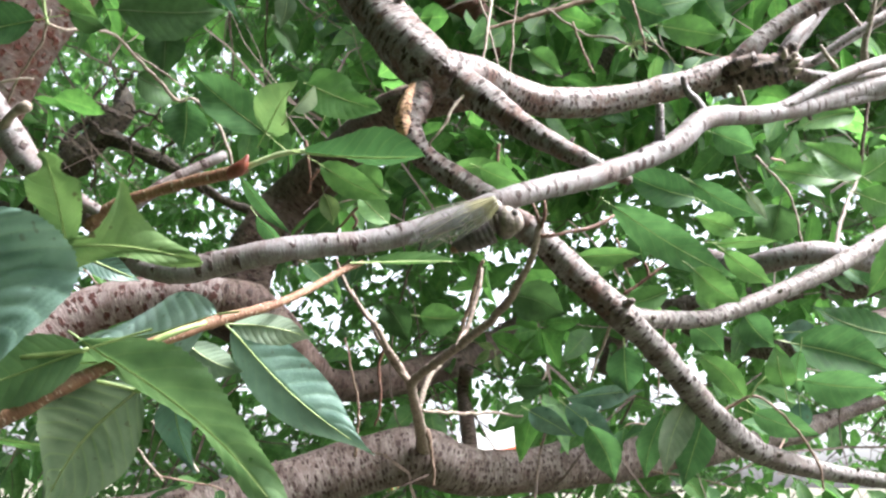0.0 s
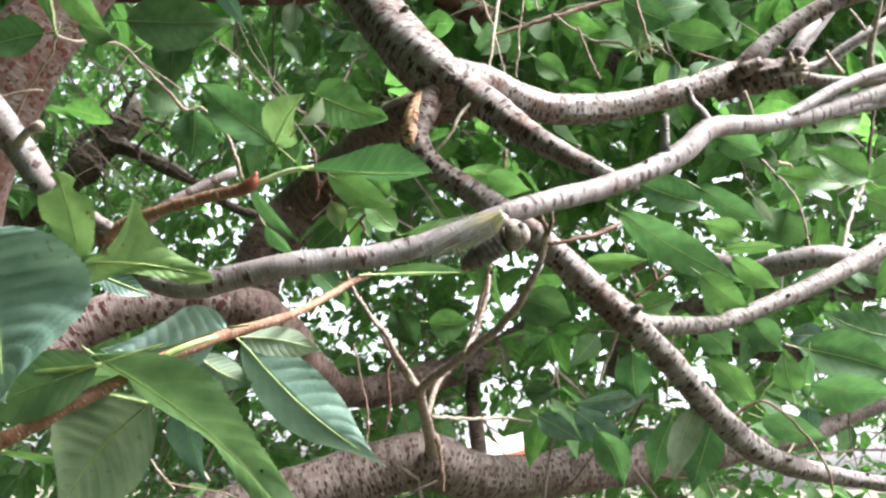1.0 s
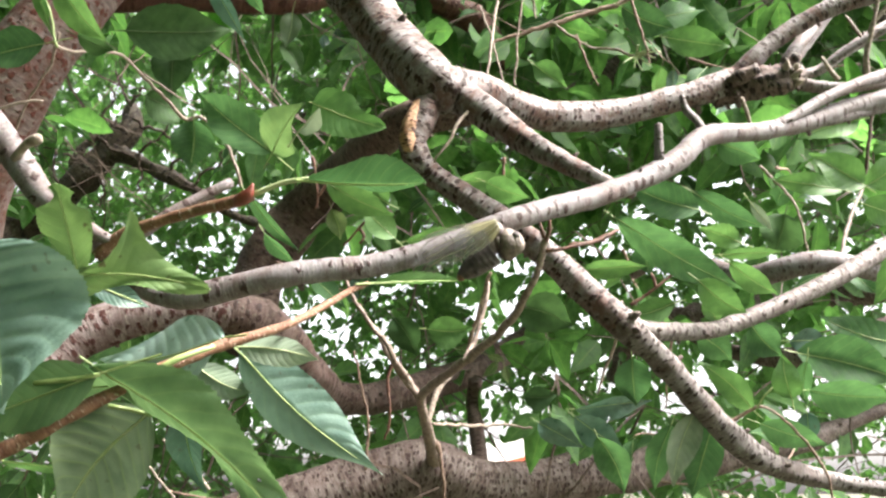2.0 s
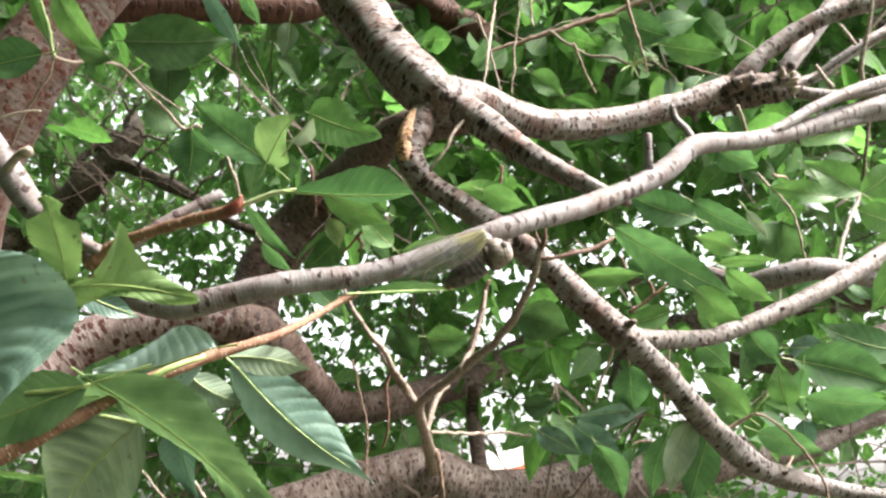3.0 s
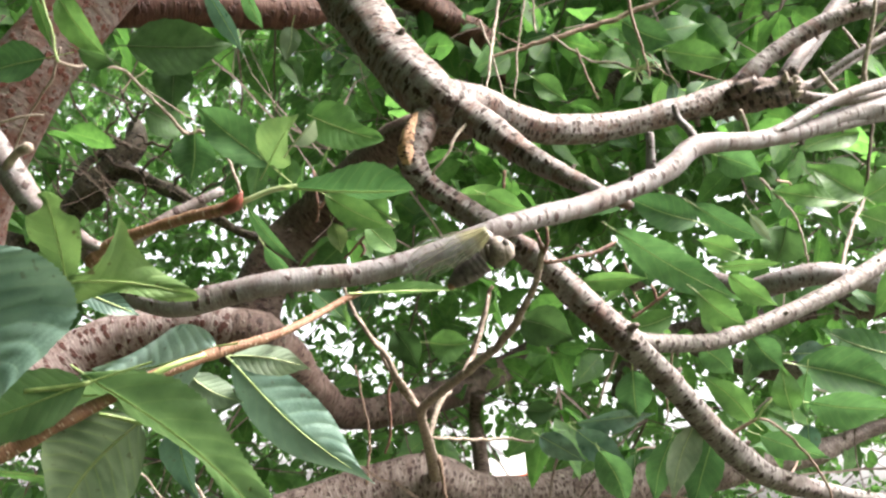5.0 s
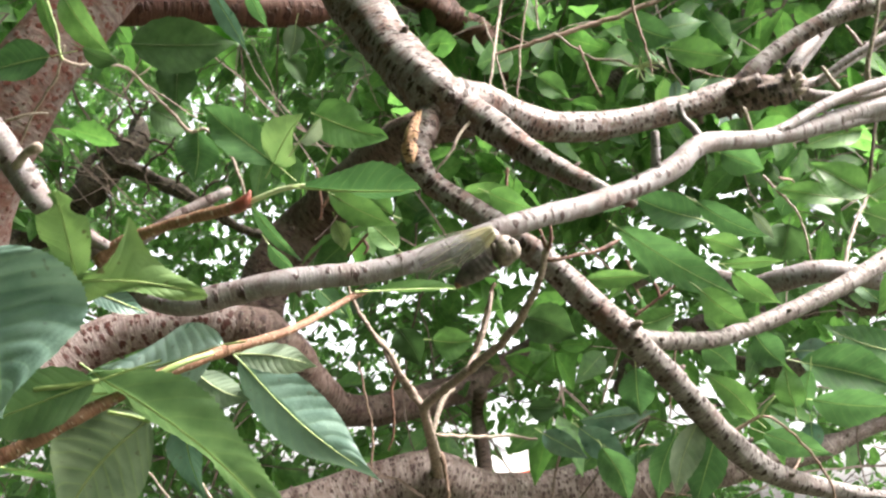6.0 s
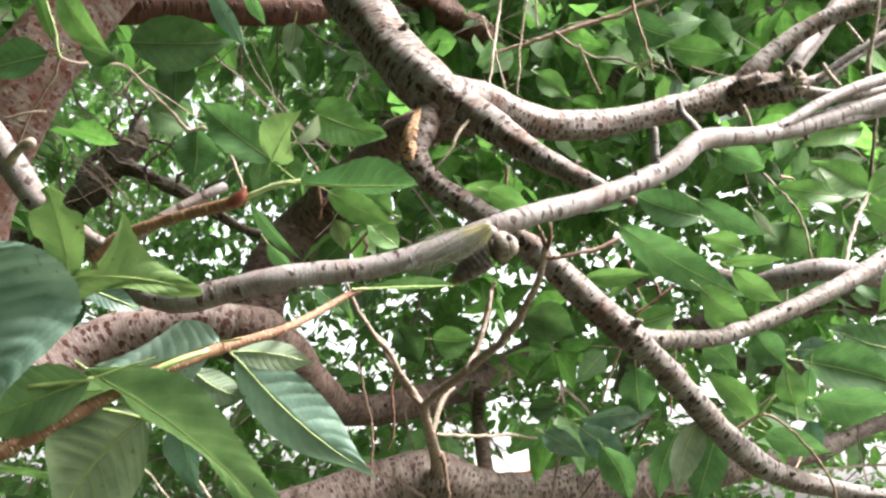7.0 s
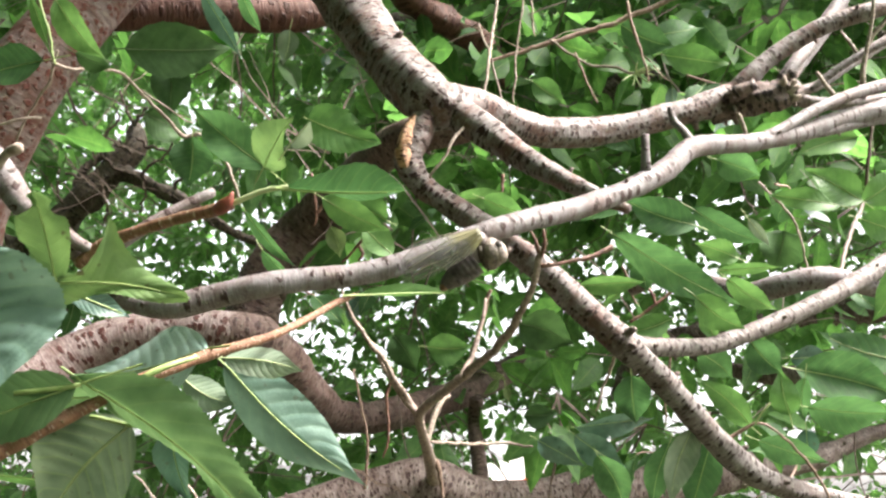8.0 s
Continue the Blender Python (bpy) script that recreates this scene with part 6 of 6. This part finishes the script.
for k, me in enumerate(SPRAY_LEAVES):
    me.materials.append((LEAF, LEAF, LEAF_LIGHT, LEAF, LEAF_DARK, LEAF)[k])
    me.materials.append(STALK)


def leafy_spray(tree, rng, start, way, count):
    """A thin twig with hanging leaves, each a part of the tree."""
    p, d = Vector(start), Vector(way).normalized()
    knots = [(*p, 0.0022)]
    for k in range(count):
        d = (d + Vector((rng.uniform(-0.25, 0.25), rng.uniform(-0.25, 0.25), rng.uniform(-0.2, 0.12)))).normalized()
        p = p + d * rng.uniform(0.025, 0.05)
        knots.append((*p, 0.0021 - 0.0013 * k / count))
        az = rng.uniform(0, 2 * math.pi)
        y = (Vector((math.cos(az), math.sin(az), rng.uniform(-1.3, 0.15))).normalized() + d * 0.5).normalized()
        nz = Vector((rng.gauss(0, 0.5), -0.7 + rng.gauss(0, 0.5), rng.uniform(-0.3, 0.9)))
        z = (nz - y * nz.dot(y)).normalized()
        size = rng.uniform(0.045, 0.09)
        ob = new("leaf", rng.choice(SPRAY_LEAVES))
        ob.parent = tree
        ob.matrix_basis = Matrix.Translation(p + y * 0.18 * size) @ (Matrix((y.cross(z), y, z)).transposed() * size).to_4x4()
        ob.scale = (size, size, size)
    stem(tree, "twig", TWIG, knots, sides=6)


rng = random.Random(21)
for k in range(33):
    y = rng.uniform(1.45, 2.3)
    x = ((k % 11 + rng.random()) / 11 - 0.5) * 1.0
    up = ((k // 11 + rng.random()) / 3 - 0.5) * 0.6
    az = rng.uniform(0, 2 * math.pi)
    if fullness(x, up) < 0.45 or (-0.16 < x < 0.12 and -0.24 < up < -0.06) or (-0.46 < x < -0.2 and 0.0 < up < 0.24):
        continue
    leafy_spray(cherry_tree, rng, (x * y, y, 1.6 + y * (0.268 + up)), (math.cos(az), 0.5 * math.sin(az), rng.uniform(-0.5, 0.2)), 4 + k % 2)


# ---- the cicada ----
def ellipsoid(bm, centre, size, m=None, u=20, v=14):
    r = bmesh.ops.create_uvsphere(bm, u_segments=u, v_segments=v, radius=1.0)
    for q in r["verts"]:
        q.co = Vector((q.co.x * size[0], q.co.y * size[1], q.co.z * size[2]))
        if m is not None:
            q.co = m @ q.co
        q.co += Vector(centre)
    for q in r["verts"]:
        for f in q.link_faces:
            f.smooth = True


def wing_mesh(name, length, width, nu=10, nv=24):
    """A blade along -X from its root, width towards -Z, gently bowed."""
    verts, uvs, faces = [], [], []
    for j in range(nv + 1):
        v = j / nv
        w = width * (0.1 + 0.9 * math.sin(math.pi * min(1, 0.06 + v * 0.74)) ** 0.75) * (1 - 0.82 * (max(0, v - 0.75) / 0.25) ** 2.6)
        for i in range(nu + 1):
            u = i / nu
            top = 0.25 * width * math.sin(v * 2.4) - 0.42 * width * max(0, (v - 0.7) / 0.3) ** 2
            verts.append((-length * v, -0.0035 * math.sin(math.pi * u) - 0.002 * v, top - w * u))
            uvs.append((u, v))
    for j in range(nv):
        for i in range(nu):
            a = j * (nu + 1) + i
            faces.append((a, a + 1, a + nu + 2, a + nu + 1))
    me = bpy.data.meshes.new(name)
    me.from_pydata(verts, [], faces)
    lay = me.uv_layers.new(name="UVMap")
    idx = np.empty(len(me.loops), dtype=np.int32)
    me.loops.foreach_get("vertex_index", idx)
    lay.data.foreach_set("uv", np.array(uvs, dtype=np.float32)[idx].ravel())
    me.polygons.foreach_set("use_smooth", [True] * len(faces))
    return me, verts, nu, nv


def wing_material():
    """Clear membrane, milky and olive-yellow towards the root."""
    m = bpy.data.materials.new("wing_membrane")
    m.use_nodes = True
    n, l = m.node_tree.nodes, m.node_tree.links
    bs = n["Principled BSDF"]
    uv = n.new("ShaderNodeUVMap")
    xy = n.new("ShaderNodeSeparateXYZ")
    l.new(uv.outputs["UV"], xy.inputs["Vector"])
    tex = n.new("ShaderNodeTexNoise")
    tex.inputs["Scale"].default_value = 260
    l.new(n.new("ShaderNodeTexCoord").outputs["Object"], tex.inputs["Vector"])
    along = math_node(n, l, "MULTIPLY_ADD", tex.outputs["Fac"], 0.16, xy.outputs[1])
    tone = ramp(n, ((0.32, (0.21, 0.19, 0.1)), (0.46, (0.22, 0.215, 0.22))))
    l.new(along, tone.inputs["Fac"])
    l.new(tone.outputs["Color"], bs.inputs["Base Color"])
    bs.inputs["Roughness"].default_value = 0.3
    solid = ramp(n, ((0.3, (0.75, 0.75, 0.75)), (0.55, (0.34, 0.34, 0.34))))
    l.new(along, solid.inputs["Fac"])
    l.new(solid.outputs["Color"], bs.inputs["Alpha"])
    return m


def cicada():
    body = thing("cicada", "grey-brown cicada with clear olive-veined wings singing on a twig", "cicada", CICADA)
    skin = plain("cicada_grey", (0.05, 0.038, 0.04), (0.15, 0.12, 0.11), 420, 0.45, 0.4)
    pale_skin = plain("cicada_buff", (0.06, 0.045, 0.04), (0.2, 0.16, 0.135), 260, 0.65, 0.9)
    dark = plain("cicada_brown", (0.016, 0.011, 0.011), (0.1, 0.078, 0.078), 240, 0.6, 0.4)
    dusk = plain("cicada_dusky", (0.014, 0.01, 0.01), (0.07, 0.055, 0.054), 500, 0.6, 0.4)
    rust = plain("cicada_orange", (0.09, 0.04, 0.02), (0.17, 0.08, 0.035), 500, 0.4, 0.3)
    wingm = wing_material()
    vein = plain("cicada_vein", (0.13, 0.12, 0.07), (0.26, 0.24, 0.17), 400, 0.5, 0.2)
    # thorax
    bm = bmesh.new()
    ellipsoid(bm, (0, 0, 0.001), (0.0088, 0.007, 0.0078))
    ellipsoid(bm, (0.0062, -0.0015, 0.0042), (0.0042, 0.0062, 0.0042))
    ellipsoid(bm, (-0.003, -0.002, -0.0035), (0.006, 0.0055, 0.0048))
    part("thorax", bm, skin, body)
    # head with brow, eyes
    bm = bmesh.new()
    ellipsoid(bm, (0.0098, -0.0015, -0.0034), (0.0062, 0.0074, 0.0072))
    ellipsoid(bm, (0.0128, -0.003, -0.0042), (0.0042, 0.0052, 0.0056))
    ellipsoid(bm, (0.0082, -0.001, -0.0066), (0.0048, 0.0056, 0.0046))
    head = part("head", bm, pale_skin, body, "buff rounded head")
    for s in (-1, 1):
        bm = bmesh.new()
        ellipsoid(bm, (0.0138, s * 0.0062, -0.0012), (0.0019, 0.0016, 0.002), None, 14, 10)
        part("eye", bm, dusk, head, "dark bulging eye")
    # beak, legs
    bm = bmesh.new()
    ellipsoid(bm, (0.007, -0.0035, -0.008), (0.0011, 0.0011, 0.0036), Matrix.Rotation(radians(35), 3, "Y"), 10, 8)
    part("beak", bm, dark, body)
    for x0, s, x1 in ((0.0, -1, 0.003), (-0.004, -1, -0.006), (0.006, 1, 0.013), (0.001, 1, 0.002), (-0.004, 1, -0.008)):
        knots = ((x0, s * 0.004, -0.003, 0.001), ((x0 + x1) / 2, s * 0.0075, 0.002, 0.0008), (x1, s * 0.005 + 0.004, 0.0045, 0.0005), (x1 + 0.001, s * 0.002 + 0.007, 0.0062, 0.0004))
        part("leg", tube_mesh("leg", knots, 7, 0.1, 0.1, 3), dusk, body)
    # collar between head and thorax
    bm = bmesh.new()
    ellipsoid(bm, (0.0052, 0, -0.001), (0.0032, 0.007, 0.0064))
    part("collar", bm, plain("cicada_collar", (0.03, 0.02, 0.018), (0.16, 0.12, 0.1), 520, 0.45, 0.4), body)
    # opercula: two plates under the abdomen's root
    for s in (-1, 1):
        bm = bmesh.new()
        ellipsoid(bm, (-0.006, s * 0.0035, -0.0062), (0.0042, 0.0033, 0.0016), Matrix.Rotation(radians(-20), 3, "Y"), 14, 8)
        part("operculum", bm, pale_skin, body)
    # wings: fore and hind on each side
    for s, tilt, length, width, name in ((-1, 0, 0.0435, 0.0155, "forewing"), (-1, 6, 0.024, 0.0125, "hindwing"), (1, -6, 0.0435, 0.0155, "forewing"), (1, 8, 0.024, 0.0125, "hindwing")):
        me, verts, nu, nv = wing_mesh(name, length, width)
        w = part(name, me, wingm, body)
        w.matrix_basis = Matrix.Translation((0.0076, s * 0.0082, 0.0092)) @ Matrix.Rotation(radians(-4 - tilt), 4, "Y") @ Matrix.Rotation(radians(14 * s), 4, "X")
        for u in (0, 3, 5, 8, 10):
            knots = [(*verts[j * (nu + 1) + min(nu, round(u * (0.75 + 0.25 * j / nv)))], 0.00026 - 0.00016 * j / nv) for j in range(0, nv - 1, 4)]
            part("vein", tube_mesh("vein", knots, 5, 0, 0), vein, w)
    # abdomen: ringed cone that pumps
    ab = new("abdomen", bpy.data.meshes.new("abdomen"))
    bm = bmesh.new()
    rings, sides = 30, 18
    grid = []
    for j in range(rings + 1):
        t = j / rings
        r = 0.0072 * (1 - t ** 2.2) ** 0.7 + 0.0004
        r *= 1 + 0.022 * math.sin(t * 8 * 2 * math.pi)
        grid.append([bm.verts.new((-0.0205 * t, math.cos(2 * math.pi * s / sides) * r * 0.9, math.sin(2 * math.pi * s / sides) * r * 0.86)) for s in range(sides)])
    for j in range(rings):
        for s in range(sides):
            f = bm.faces.new((grid[j][s], grid[j][(s + 1) % sides], grid[j + 1][(s + 1) % sides], grid[j + 1][s]))
            f.smooth = True
    bm.faces.new(grid[-1])
    bm.to_mesh(ab.data)
    bm.free()
    ab.data.materials.append(dark)
    ab.parent = body
    tagged(ab, "dark ringed abdomen")
    bm = bmesh.new()
    ellipsoid(bm, (-0.0186, -0.0005, -0.0005), (0.0024, 0.0022, 0.002), None, 12, 10)
    part("abdomen_tip", bm, rust, ab, "rust-orange tip")
    for k in range(3):
        bm = bmesh.new()
        ellipsoid(bm, (-0.003 - 0.0042 * k, -0.0036 + 0.0004 * k, -0.002), (0.0019, 0.0026, 0.0036 - 0.0005 * k), None, 12, 8)
        part("belly_plate", bm, dusk, ab, "greyish belly plate")
    return body, ab


bug, abdomen = cicada()


def motions():
    """The cicada's abdomen sinks and lifts as it sings."""
    beat = ((0.0, 0.3), (0.3, 0.5), (0.5, 0.35), (0.7, 0.15), (0.85, 0.4), (1.0, 0.8), (1.15, 1.0), (1.3, 0.8), (1.4, 0.95), (1.5, 0.6), (1.7, 0.2),
            (2.0, 0.9), (2.3, 0.3), (2.6, 0.8), (2.8, 0.4), (3.0, 0.8), (3.25, 0.5), (3.5, 0.2), (3.75, 0.6), (4.0, 1.0), (4.25, 0.7), (4.5, 0.2),
            (4.7, 0.5), (5.0, 1.0), (5.3, 0.2), (5.6, 0.7), (5.8, 1.0), (6.0, 1.0), (6.2, 0.5), (6.4, 0.1), (6.5, 0.1), (6.7, 0.7), (7.0, 1.0),
            (7.15, 0.8), (7.3, 0.1), (7.5, 0.3), (7.7, 0.6), (8.0, 0.9))
    walk(abdomen, [(t, pose(0.0015, -0.003, -0.0044, 0, -2 - 16 * b, 0)) for t, b in beat])


motions()
